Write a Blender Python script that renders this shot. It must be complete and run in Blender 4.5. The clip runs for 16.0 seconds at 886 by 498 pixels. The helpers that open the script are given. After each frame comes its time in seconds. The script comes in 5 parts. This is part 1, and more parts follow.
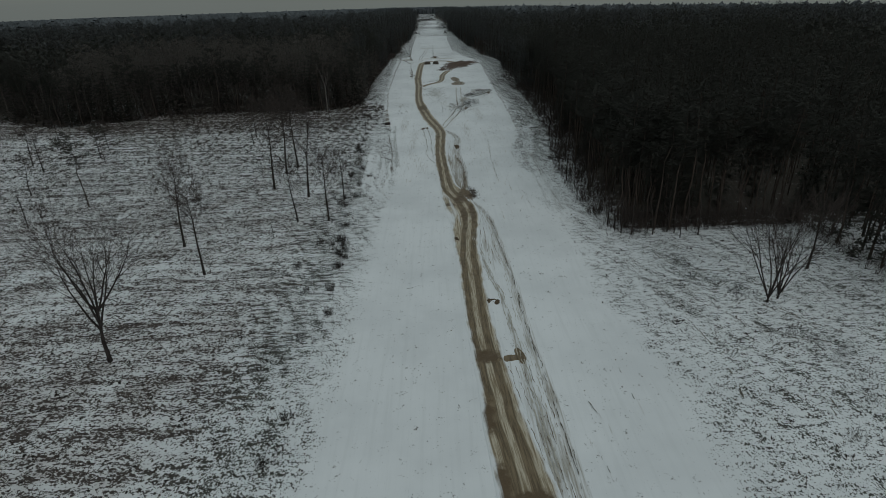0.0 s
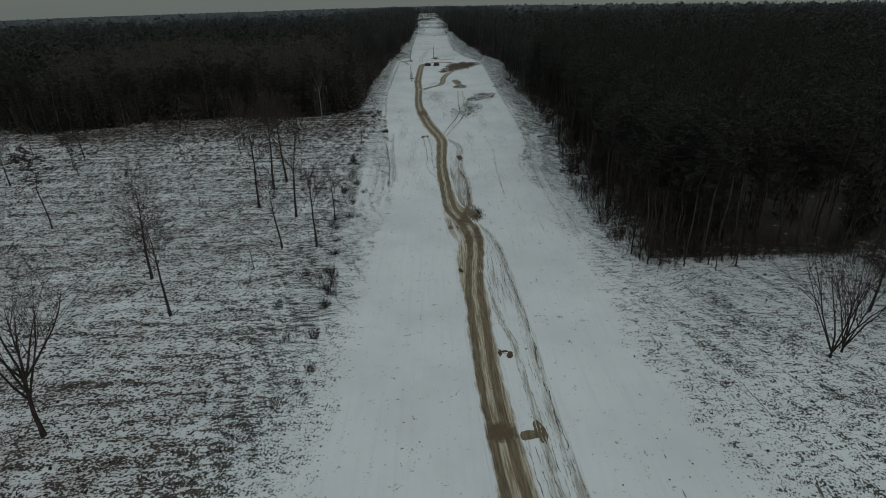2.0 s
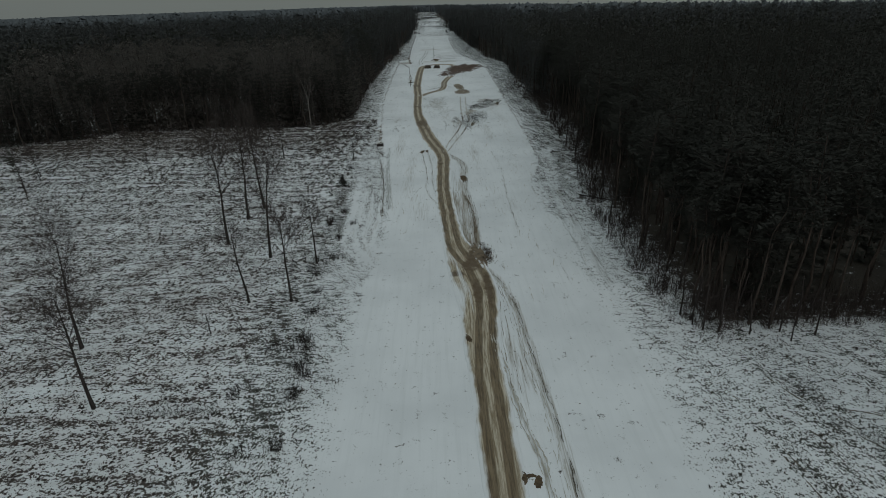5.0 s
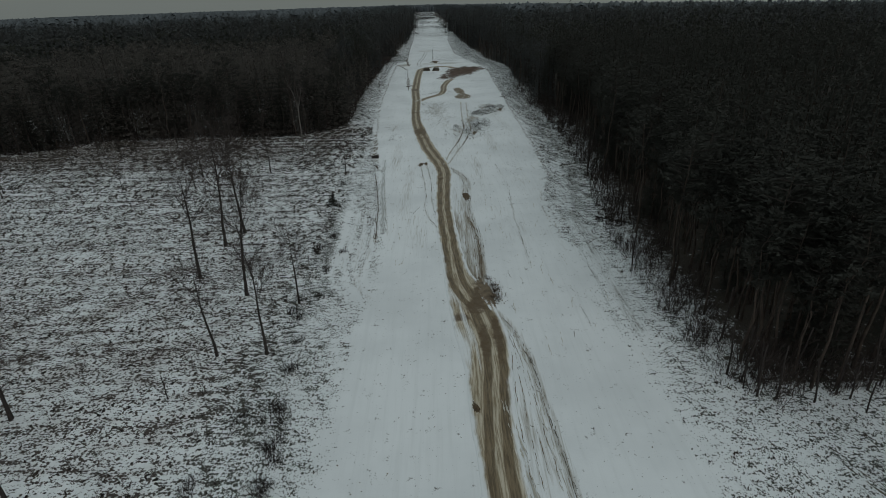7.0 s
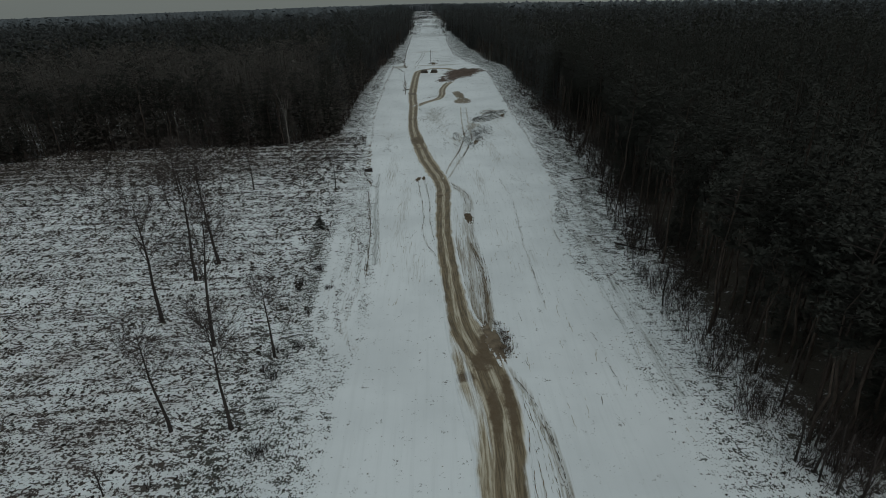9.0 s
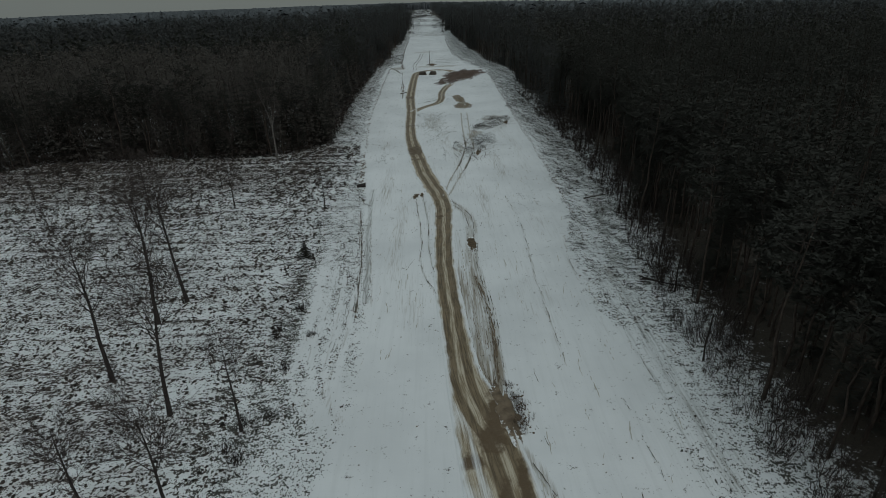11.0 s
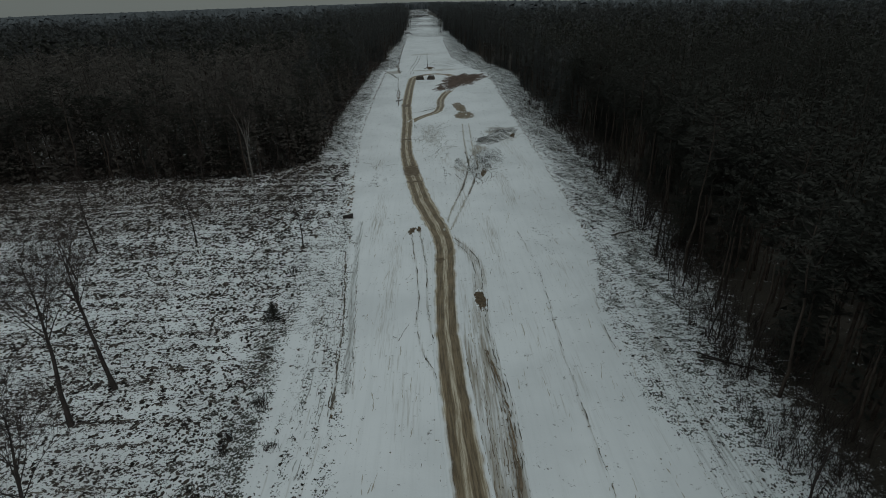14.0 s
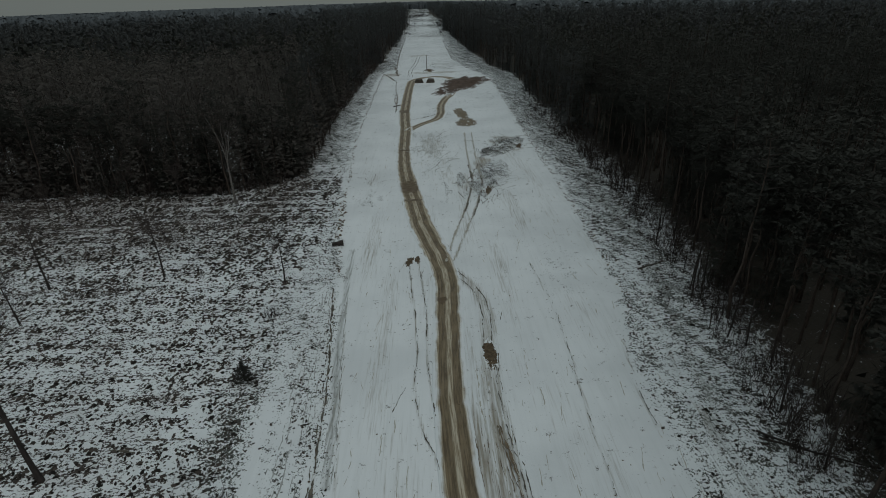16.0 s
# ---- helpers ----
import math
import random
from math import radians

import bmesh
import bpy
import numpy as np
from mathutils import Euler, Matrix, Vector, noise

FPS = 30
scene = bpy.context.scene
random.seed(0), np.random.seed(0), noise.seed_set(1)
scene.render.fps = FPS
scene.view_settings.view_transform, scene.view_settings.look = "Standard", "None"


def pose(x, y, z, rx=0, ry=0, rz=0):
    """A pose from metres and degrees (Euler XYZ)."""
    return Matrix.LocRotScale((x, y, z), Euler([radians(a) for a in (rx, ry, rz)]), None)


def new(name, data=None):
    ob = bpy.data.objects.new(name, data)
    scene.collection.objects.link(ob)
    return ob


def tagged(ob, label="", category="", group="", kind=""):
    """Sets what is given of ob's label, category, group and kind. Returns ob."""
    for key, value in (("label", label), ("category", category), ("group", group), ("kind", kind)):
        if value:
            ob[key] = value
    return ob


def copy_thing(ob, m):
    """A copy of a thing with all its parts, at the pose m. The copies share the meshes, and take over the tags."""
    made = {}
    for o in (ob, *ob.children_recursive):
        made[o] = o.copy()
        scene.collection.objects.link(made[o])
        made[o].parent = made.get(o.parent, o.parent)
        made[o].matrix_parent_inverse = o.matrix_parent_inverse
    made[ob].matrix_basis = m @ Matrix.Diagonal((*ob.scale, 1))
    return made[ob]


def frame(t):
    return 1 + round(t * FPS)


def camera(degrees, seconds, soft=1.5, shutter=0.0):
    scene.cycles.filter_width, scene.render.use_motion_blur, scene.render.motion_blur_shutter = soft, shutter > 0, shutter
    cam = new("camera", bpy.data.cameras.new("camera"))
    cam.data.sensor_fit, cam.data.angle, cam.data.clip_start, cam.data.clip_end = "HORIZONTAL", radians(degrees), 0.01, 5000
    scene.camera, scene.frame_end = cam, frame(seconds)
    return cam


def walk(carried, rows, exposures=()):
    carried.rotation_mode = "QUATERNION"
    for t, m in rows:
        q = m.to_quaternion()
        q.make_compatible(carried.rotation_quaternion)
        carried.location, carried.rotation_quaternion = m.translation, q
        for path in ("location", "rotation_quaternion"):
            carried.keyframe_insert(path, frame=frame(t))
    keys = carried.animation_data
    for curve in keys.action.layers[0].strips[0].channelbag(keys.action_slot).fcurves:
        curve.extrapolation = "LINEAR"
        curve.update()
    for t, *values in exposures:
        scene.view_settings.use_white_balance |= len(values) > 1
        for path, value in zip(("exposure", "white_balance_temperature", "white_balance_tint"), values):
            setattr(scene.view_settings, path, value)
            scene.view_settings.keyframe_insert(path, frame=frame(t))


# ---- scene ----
cam = camera(77.1, 16.0, soft=0.8)
METRES, EYE, TILT, LEAN, TURN = 103.36, 40.0, 0.0, 0.0, 0.0
ROWS = [
    (0.0, 0.0, 0.0, 0.0, -0.76, -24.75, 1.66),
    (0.5, -0.0004, 0.0303, -0.0005, -0.76, -24.77, 1.65),
    (1.0, -0.0011, 0.0631, -0.0009, -0.75, -24.78, 1.65),
    (1.5, -0.0013, 0.0935, -0.0013, -0.73, -24.8, 1.64),
    (2.0, -0.0017, 0.1264, -0.0018, -0.72, -24.81, 1.63),
    (2.5, -0.002, 0.1568, -0.0022, -0.72, -24.84, 1.65),
    (3.0, -0.0021, 0.1896, -0.0027, -0.71, -24.87, 1.65),
    (3.5, -0.0021, 0.2198, -0.0029, -0.69, -24.89, 1.64),
    (4.0, -0.0024, 0.2526, -0.0034, -0.68, -24.9, 1.63),
    (6.5, -0.0042, 0.4072, -0.0042, -0.79, -24.97, 1.67),
    (7.0, -0.0045, 0.4397, -0.0048, -0.83, -24.96, 1.69),
    (7.5, -0.0046, 0.4696, -0.0052, -0.89, -24.98, 1.72),
    (8.0, -0.0051, 0.5019, -0.0054, -0.97, -25.0, 1.72),
    (8.5, -0.0051, 0.532, -0.0057, -1.01, -25.03, 1.74),
    (9.0, -0.0052, 0.5646, -0.0064, -1.05, -25.04, 1.78),
    (11.5, -0.0051, 0.7181, -0.0078, -1.23, -25.19, 1.85),
    (12.0, -0.0056, 0.7503, -0.0088, -1.29, -25.18, 1.84),
    (12.5, -0.0056, 0.7803, -0.0096, -1.28, -25.17, 1.83),
    (13.0, -0.0059, 0.8127, -0.0104, -1.32, -25.17, 1.82),
    (13.5, -0.0062, 0.843, -0.0113, -1.36, -25.17, 1.81),
    (14.0, -0.0068, 0.8753, -0.0114, -1.41, -25.2, 1.77),
    (14.5, -0.007, 0.9053, -0.0122, -1.43, -25.2, 1.78),
    (15.0, -0.0075, 0.9377, -0.0126, -1.46, -25.22, 1.75),
    (15.5, -0.0076, 0.9675, -0.0131, -1.48, -25.24, 1.75),
    (16.0, -0.0077, 0.9998, -0.0133, -1.48, -25.26, 1.75),
]
EXPOSURE = -1.60
walk(cam, [(t, pose(0, 0, EYE, TILT, LEAN, TURN) @ pose(METRES * x, METRES * y, METRES * z, 90 + pitch, roll, yaw)) for t, x, y, z, yaw, pitch, roll in ROWS],
     [(0, EXPOSURE), (3.5, EXPOSURE + 0.01), (7, EXPOSURE + 0.10), (11.5, EXPOSURE + 0.08), (12.7, EXPOSURE + 0.02), (14, EXPOSURE), (16, EXPOSURE)])


# ---- sky and light: a flat overcast winter day ----
world = bpy.data.worlds.new("overcast_sky")
scene.world = world
world.use_nodes = True
wn, wl = world.node_tree.nodes, world.node_tree.links
wn.clear()


def wnode(kind, **kw):
    n = wn.new(kind)
    for k, v in kw.items():
        n.inputs[k].default_value = v
    return n


sky = wnode("ShaderNodeTexSky")
sky.sky_type, sky.sun_disc = "NISHITA", False
sky.sun_elevation, sky.sun_rotation = radians(30), radians(-150)
sky_bg = wnode("ShaderNodeBackground", Strength=0.03)
wl.new(sky.outputs["Color"], sky_bg.inputs["Color"])
# the cloud deck: the sky brightens from the horizon to the zenith as an overcast sky does
coord = wnode("ShaderNodeTexCoord")
split = wnode("ShaderNodeSeparateXYZ")
wl.new(coord.outputs["Generated"], split.inputs[0])
ramp = wnode("ShaderNodeMapRange")
ramp.inputs["From Min"].default_value, ramp.inputs["From Max"].default_value = 0.0, 1.0
ramp.inputs["To Min"].default_value, ramp.inputs["To Max"].default_value = 0.35, 1.27
wl.new(split.outputs["Z"], ramp.inputs["Value"])
cloud_noise = wnode("ShaderNodeTexNoise", Scale=2.2, Detail=4.0)
wl.new(coord.outputs["Generated"], cloud_noise.inputs["Vector"])
cloud_var = wnode("ShaderNodeMapRange")
cloud_var.inputs["To Min"].default_value, cloud_var.inputs["To Max"].default_value = 0.85, 1.15
wl.new(cloud_noise.outputs["Fac"], cloud_var.inputs["Value"])
cloud_mul = wn.new("ShaderNodeMath")
cloud_mul.operation = "MULTIPLY"
wl.new(ramp.outputs["Result"], cloud_mul.inputs[0])
wl.new(cloud_var.outputs["Result"], cloud_mul.inputs[1])
cloud_bg = wnode("ShaderNodeBackground", Color=(0.866, 1.0, 0.980, 1))
wl.new(cloud_mul.outputs[0], cloud_bg.inputs["Strength"])
add = wn.new("ShaderNodeAddShader")
wl.new(sky_bg.outputs[0], add.inputs[0])
wl.new(cloud_bg.outputs[0], add.inputs[1])
wout = wn.new("ShaderNodeOutputWorld")
wl.new(add.outputs[0], wout.inputs["Surface"])

sun = new("sun", bpy.data.lights.new("sun", "SUN"))
sun.data.energy, sun.data.angle, sun.data.color = 1.2, radians(40), (1.0, 0.97, 0.93)
sun.rotation_euler = (radians(60), 0, radians(30))
scene.view_settings.exposure = EXPOSURE


# ---- materials ----
def mat(name, rough=0.8, metal=0.0, spec=0.3):
    m = bpy.data.materials.new(name)
    m.use_nodes = True
    b = m.node_tree.nodes["Principled BSDF"]
    b.inputs["Roughness"].default_value, b.inputs["Metallic"].default_value = rough, metal
    b.inputs["Specular IOR Level"].default_value = spec
    return m, m.node_tree.nodes, m.node_tree.links, b


def nz(nodes, links, scale, detail=3.0, rough=0.55, vec=None, stretch=None):
    """A noise in metres; stretch squeezes or lengthens it along x, y, z."""
    n = nodes.new("ShaderNodeTexNoise")
    n.inputs["Scale"].default_value, n.inputs["Detail"].default_value, n.inputs["Roughness"].default_value = scale, detail, rough
    if vec is not None:
        if stretch:
            mp = nodes.new("ShaderNodeMapping")
            mp.inputs["Scale"].default_value = stretch
            links.new(vec, mp.inputs["Vector"])
            vec = mp.outputs["Vector"]
        links.new(vec, n.inputs["Vector"])
    return n.outputs["Fac"]


def rng(nodes, links, value, a, b, lo=0.0, hi=1.0):
    r = nodes.new("ShaderNodeMapRange")
    r.interpolation_type = "SMOOTHSTEP"
    for key, v in (("From Min", a), ("From Max", b), ("To Min", lo), ("To Max", hi)):
        if isinstance(v, (int, float)):
            r.inputs[key].default_value = v
        else:
            links.new(v, r.inputs[key])
    links.new(value, r.inputs["Value"])
    return r.outputs["Result"]


def calc(nodes, links, op, a, b=None):
    n = nodes.new("ShaderNodeMath")
    n.operation = op
    for i, v in enumerate((a, b)):
        if v is None:
            continue
        if isinstance(v, (int, float)):
            n.inputs[i].default_value = v
        else:
            links.new(v, n.inputs[i])
    return n.outputs[0]


def mixc(nodes, links, fac, a, b):
    n = nodes.new("ShaderNodeMix")
    n.data_type = "RGBA"
    for key, v in ((0, fac), (6, a), (7, b)):
        if isinstance(v, tuple):
            n.inputs[key].default_value = (*v, 1)
        elif isinstance(v, (int, float)):
            n.inputs[key].default_value = v
        else:
            links.new(v, n.inputs[key])
    return n.outputs[2]


def bump(nodes, links, height, bsdf, strength=0.5, distance=0.05):
    n = nodes.new("ShaderNodeBump")
    n.inputs["Strength"].default_value, n.inputs["Distance"].default_value = strength, distance
    links.new(height, n.inputs["Height"])
    links.new(n.outputs[0], bsdf.inputs["Normal"])


def attr(nodes, name):
    n = nodes.new("ShaderNodeAttribute")
    n.attribute_name = name
    return n.outputs["Fac"]


def place(nodes):
    return nodes.new("ShaderNodeNewGeometry").outputs["Position"]


SNOW_A, SNOW_B = (0.80, 0.82, 0.84), (0.70, 0.72, 0.74)


def ground_material():
    m, n, l, b = mat("snowy_ground", 0.75, spec=0.2)
    p = place(n)
    broad = nz(n, l, 0.06, 4.0, 0.6, p)
    mid = nz(n, l, 0.7, 4.0, 0.6, p)
    snow = mixc(n, l, rng(n, l, broad, 0.35, 0.7), SNOW_A, SNOW_B)
    # grey drag streaks, with the shading of low snow ridges painted in
    drag_shade = nz(n, l, 1.1, 3.0, 0.6, p, (1.5, 0.07, 1.0))
    snow = mixc(n, l, rng(n, l, drag_shade, 0.45, 0.75, 0.0, 0.28), snow, (0.62, 0.64, 0.65))
    # tussocks: dark grass and clods where the snow is thin; in furrow rows across the cleared field, in slanting rows on the meadow
    fine = nz(n, l, 3.0, 3.0, 0.7, p)
    field, brush = attr(n, "field"), attr(n, "brush")
    bare = calc(n, l, "SUBTRACT", 1.0, field)
    slant = n.new("ShaderNodeMapping")
    slant.inputs["Rotation"].default_value = (0, 0, radians(-25))
    l.new(p, slant.inputs["Vector"])
    rows = nz(n, l, 0.42, 3.0, 0.62, p, (0.07, 1.0, 1.0))
    lines = nz(n, l, 0.62, 3.0, 0.62, slant.outputs[0], (1.0, 0.11, 1.0))
    clot = nz(n, l, 0.30, 4.0, 0.65, p)
    sway = calc(n, l, "MULTIPLY", calc(n, l, "SUBTRACT", rows, 0.5), calc(n, l, "MULTIPLY", field, 1.35))
    swing = calc(n, l, "MULTIPLY", calc(n, l, "SUBTRACT", lines, 0.5), calc(n, l, "MULTIPLY", bare, rng(n, l, brush, 0.1, 0.5, 0.0, 1.25)))
    lumps = calc(n, l, "MULTIPLY", calc(n, l, "SUBTRACT", clot, 0.5), rng(n, l, brush, 0.05, 0.5, 0.0, 0.8))
    dens = calc(n, l, "ADD", calc(n, l, "ADD", brush, lumps), calc(n, l, "ADD", sway, swing))
    dens = calc(n, l, "ADD", dens, calc(n, l, "MULTIPLY", bare, rng(n, l, brush, 0.08, 0.4, 0.0, 0.16)))
    warp = n.new("ShaderNodeTexNoise")
    warp.inputs["Scale"].default_value, warp.inputs["Detail"].default_value = 3.5, 2.0
    l.new(p, warp.inputs["Vector"])
    shift = n.new("ShaderNodeVectorMath")
    shift.operation = "MULTIPLY_ADD"
    shift.inputs[1].default_value = (0.3, 0.25, 0.0)
    l.new(warp.outputs["Color"], shift.inputs[0])
    l.new(p, shift.inputs[2])
    grassy = nz(n, l, 3.7, 3.0, 0.70, shift.outputs[0], (0.7, 1.0, 0.0))
    sparse = nz(n, l, 4.4, 3.0, 0.70, shift.outputs[0], (0.95, 0.8, 0.0))
    tuft = calc(n, l, "ADD", calc(n, l, "MULTIPLY", grassy, field), calc(n, l, "MULTIPLY", sparse, bare))
    knot = nz(n, l, 1.5, 2.0, 0.5, shift.outputs[0], (0.45, 1.0, 0.0))
    tuft = calc(n, l, "ADD", tuft, calc(n, l, "MULTIPLY", calc(n, l, "SUBTRACT", knot, 0.5), 0.42))
    # snow worn thin over the tussocks of the old field
    snow = mixc(n, l, calc(n, l, "MULTIPLY", calc(n, l, "MULTIPLY", field, rng(n, l, brush, 0.80, 1.24)), rng(n, l, clot, 0.3, 0.7, 0.25, 0.6)), snow, (0.36, 0.31, 0.29))
    veg = rng(n, l, calc(n, l, "ADD", tuft, calc(n, l, "MULTIPLY", dens, 0.22)), 0.738, 0.764)
    grain = nz(n, l, 5.0, 2.0, 0.5, p)
    vcol = mixc(n, l, field, mixc(n, l, grain, (0.016, 0.017, 0.014), (0.075, 0.074, 0.060)), mixc(n, l, grain, (0.016, 0.012, 0.010), (0.085, 0.062, 0.052)))
    col = mixc(n, l, calc(n, l, "MULTIPLY", veg, 0.97), snow, vcol)
    # soil dragged over the snow by wheels and tracks
    streak = nz(n, l, 2.2, 3.0, 0.6, p, (2.0, 0.09, 1.0))
    dirt = rng(n, l, calc(n, l, "ADD", attr(n, "dirt"), calc(n, l, "MULTIPLY", streak, 0.9)), 0.75, 1.25)
    dcol = mixc(n, l, mid, (0.20, 0.172, 0.135), (0.42, 0.385, 0.33))
    col = mixc(n, l, dirt, col, dcol)
    furrow = rng(n, l, calc(n, l, "ADD", attr(n, "furrow"), calc(n, l, "MULTIPLY", streak, 0.9)), 0.72, 1.2)
    col = mixc(n, l, furrow, col, mixc(n, l, mid, (0.24, 0.245, 0.235), (0.46, 0.47, 0.46)))
    # needle litter under the trees, canopy shade painted into its dark tone, with a little snow sifted through
    litter_shade = rng(n, l, calc(n, l, "ADD", attr(n, "litter_shade"), calc(n, l, "ADD", calc(n, l, "MULTIPLY", calc(n, l, "SUBTRACT", mid, 0.5), 1.6), calc(n, l, "MULTIPLY", calc(n, l, "SUBTRACT", fine, 0.5), 1.5))), 0.25, 0.6)
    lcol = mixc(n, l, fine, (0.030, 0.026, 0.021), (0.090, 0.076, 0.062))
    col = mixc(n, l, litter_shade, col, lcol)
    l.new(col, b.inputs["Base Color"])
    h = calc(n, l, "ADD", calc(n, l, "MULTIPLY", fine, 0.5), calc(n, l, "MULTIPLY", mid, 0.8))
    bump(n, l, calc(n, l, "ADD", h, calc(n, l, "MULTIPLY", veg, 0.6)), b, 0.35, 0.10)
    return m


def mud_material():
    m, n, l, b = mat("wet_mud", 0.5, spec=0.35)
    p = place(n)
    mid = nz(n, l, 0.9, 4.0, 0.6, p)
    lane = n.new("ShaderNodeCombineXYZ")
    l.new(attr(n, "across"), lane.inputs[0])
    l.new(attr(n, "along"), lane.inputs[1])
    streak = nz(n, l, 2.6, 4.0, 0.65, lane.outputs[0], (1.8, 0.10, 1.0))
    fine = nz(n, l, 7.0, 3.0, 0.6, p)
    lines = rng(n, l, streak, 0.36, 0.64)
    wet = mixc(n, l, lines, (0.105, 0.077, 0.046), (0.225, 0.170, 0.105))
    slush = mixc(n, l, lines, (0.235, 0.182, 0.113), (0.53, 0.47, 0.37))
    rut = rng(n, l, calc(n, l, "ADD", attr(n, "rut"), calc(n, l, "MULTIPLY", calc(n, l, "SUBTRACT", streak, 0.5), 0.8)), 0.28, 0.62)
    col = mixc(n, l, rut, slush, wet)
    soak = rng(n, l, calc(n, l, "ADD", attr(n, "soak"), calc(n, l, "MULTIPLY", calc(n, l, "SUBTRACT", mid, 0.5), 1.5)), 0.25, 0.85)
    col = mixc(n, l, soak, col, mixc(n, l, fine, (0.085, 0.056, 0.031), (0.15, 0.104, 0.060)))
    edge = rng(n, l, calc(n, l, "ADD", attr(n, "edge"), calc(n, l, "MULTIPLY", calc(n, l, "SUBTRACT", streak, 0.5), 0.9)), 0.12, 0.80)
    snow = mixc(n, l, mid, SNOW_A, SNOW_B)
    l.new(mixc(n, l, edge, col, snow), b.inputs["Base Color"])
    l.new(calc(n, l, "ADD", rng(n, l, mid, 0.3, 0.7, 0.42, 0.7), calc(n, l, "MULTIPLY", edge, 0.2)), b.inputs["Roughness"])
    bump(n, l, calc(n, l, "ADD", streak, calc(n, l, "MULTIPLY", fine, 0.4)), b, 0.5, 0.08)
    return m


def plain_material(name, dark, light, scale=4.0, rough=0.85, island=0.0, stretch=None, spec=0.2, snowy_rim=False):
    m, n, l, b = mat(name, rough, spec=spec)
    f = nz(n, l, scale, 4.0, 0.6, place(n), stretch)
    if island:
        g = n.new("ShaderNodeNewGeometry").outputs["Random Per Island"]
        f = calc(n, l, "ADD", calc(n, l, "MULTIPLY", f, 1 - island), calc(n, l, "MULTIPLY", g, island))
    col = mixc(n, l, rng(n, l, f, 0.2, 0.8), dark, light)
    if snowy_rim:
        fine = calc(n, l, "ADD", calc(n, l, "MULTIPLY", nz(n, l, 2.4, 4.0, 0.65, place(n)), 0.5), calc(n, l, "MULTIPLY", nz(n, l, 0.55, 3.0, 0.6, place(n)), 0.5))
        col = mixc(n, l, rng(n, l, calc(n, l, "ADD", attr(n, "edge"), calc(n, l, "MULTIPLY", calc(n, l, "SUBTRACT", fine, 0.5), 2.2)), 0.70, 0.86), col, SNOW_A)
    l.new(col, b.inputs["Base Color"])
    bump(n, l, f, b, 0.4, 0.03)
    return m


def leaf_material(name, dark, light):
    """Needles and leaves that let some light through."""
    m, n, l, b = mat(name, 0.9, spec=0.1)
    g = n.new("ShaderNodeNewGeometry").outputs["Random Per Island"]
    f = calc(n, l, "ADD", calc(n, l, "MULTIPLY", nz(n, l, 0.25, 3.0, 0.6, place(n)), 0.6), calc(n, l, "MULTIPLY", g, 0.4))
    col = mixc(n, l, rng(n, l, f, 0.2, 0.8), dark, light)
    l.new(col, b.inputs["Base Color"])
    t = n.new("ShaderNodeBsdfTranslucent")
    l.new(col, t.inputs["Color"])
    # fine needles scatter light from above whichever way a spray leans
    sway = n.new("ShaderNodeTexNoise")
    sway.inputs["Scale"].default_value = 0.8
    l.new(place(n), sway.inputs["Vector"])
    lean = n.new("ShaderNodeVectorMath")
    lean.operation = "MULTIPLY_ADD"
    lean.inputs[1].default_value, lean.inputs[2].default_value = (1.0, 1.0, 0.0), (-0.5, -0.5, 1.0)
    l.new(sway.outputs["Color"], lean.inputs[0])
    unit = n.new("ShaderNodeVectorMath")
    unit.operation = "NORMALIZE"
    l.new(lean.outputs[0], unit.inputs[0])
    for shader in (b, t):
        l.new(unit.outputs[0], shader.inputs["Normal"])
    mix = n.new("ShaderNodeMixShader")
    mix.inputs[0].default_value = 0.42
    l.new(b.outputs[0], mix.inputs[1])
    l.new(t.outputs[0], mix.inputs[2])
    l.new(mix.outputs[0], n["Material Output"].inputs["Surface"])
    return m


GROUND = ground_material()
MUD = mud_material()
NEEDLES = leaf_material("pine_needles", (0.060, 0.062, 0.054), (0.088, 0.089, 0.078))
# brown tone, also lightened to lift the shaded face of the left wood
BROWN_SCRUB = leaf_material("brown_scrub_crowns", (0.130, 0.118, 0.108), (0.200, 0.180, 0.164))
# two paler, greyer crown colours with distance haze painted in
FAR_HAZED_CROWNS = leaf_material("far_hazed_crowns", (0.118, 0.127, 0.131), (0.160, 0.171, 0.177))
HAZED_CROWNS = leaf_material("hazed_crowns", (0.082, 0.086, 0.084), (0.116, 0.120, 0.118))
PINE_BARK = plain_material("pine_bark", (0.026, 0.021, 0.018), (0.085, 0.066, 0.055), 3.0, 0.95, 0.0, (1, 1, 0.3))
GREY_BARK = plain_material("grey_bark", (0.020, 0.017, 0.016), (0.060, 0.050, 0.046), 3.0, 0.95, 0.0, (1, 1, 0.3))
BIRCH_BARK = plain_material("birch_bark", (0.06, 0.056, 0.052), (0.17, 0.16, 0.148), 2.5, 0.8, 0.0, (1, 1, 2.5))
TWIGS = plain_material("red_brown_twigs", (0.032, 0.026, 0.024), (0.080, 0.064, 0.058), 2.0, 0.95, 0.5)
CLOD = plain_material("dark_clods", (0.014, 0.012, 0.010), (0.080, 0.066, 0.057), 0.8, 0.95, 0.7)
GRASS = plain_material("dead_grass", (0.016, 0.011, 0.009), (0.078, 0.054, 0.043), 0.8, 0.95, 0.7)
WOOD = plain_material("weathered_wood", (0.05, 0.042, 0.035), (0.17, 0.145, 0.12), 3.0, 0.85, 0.0, (1, 1, 0.2))
SOIL = plain_material("dug_soil", (0.050, 0.036, 0.024), (0.15, 0.108, 0.068), 2.5, 0.9, snowy_rim=True)
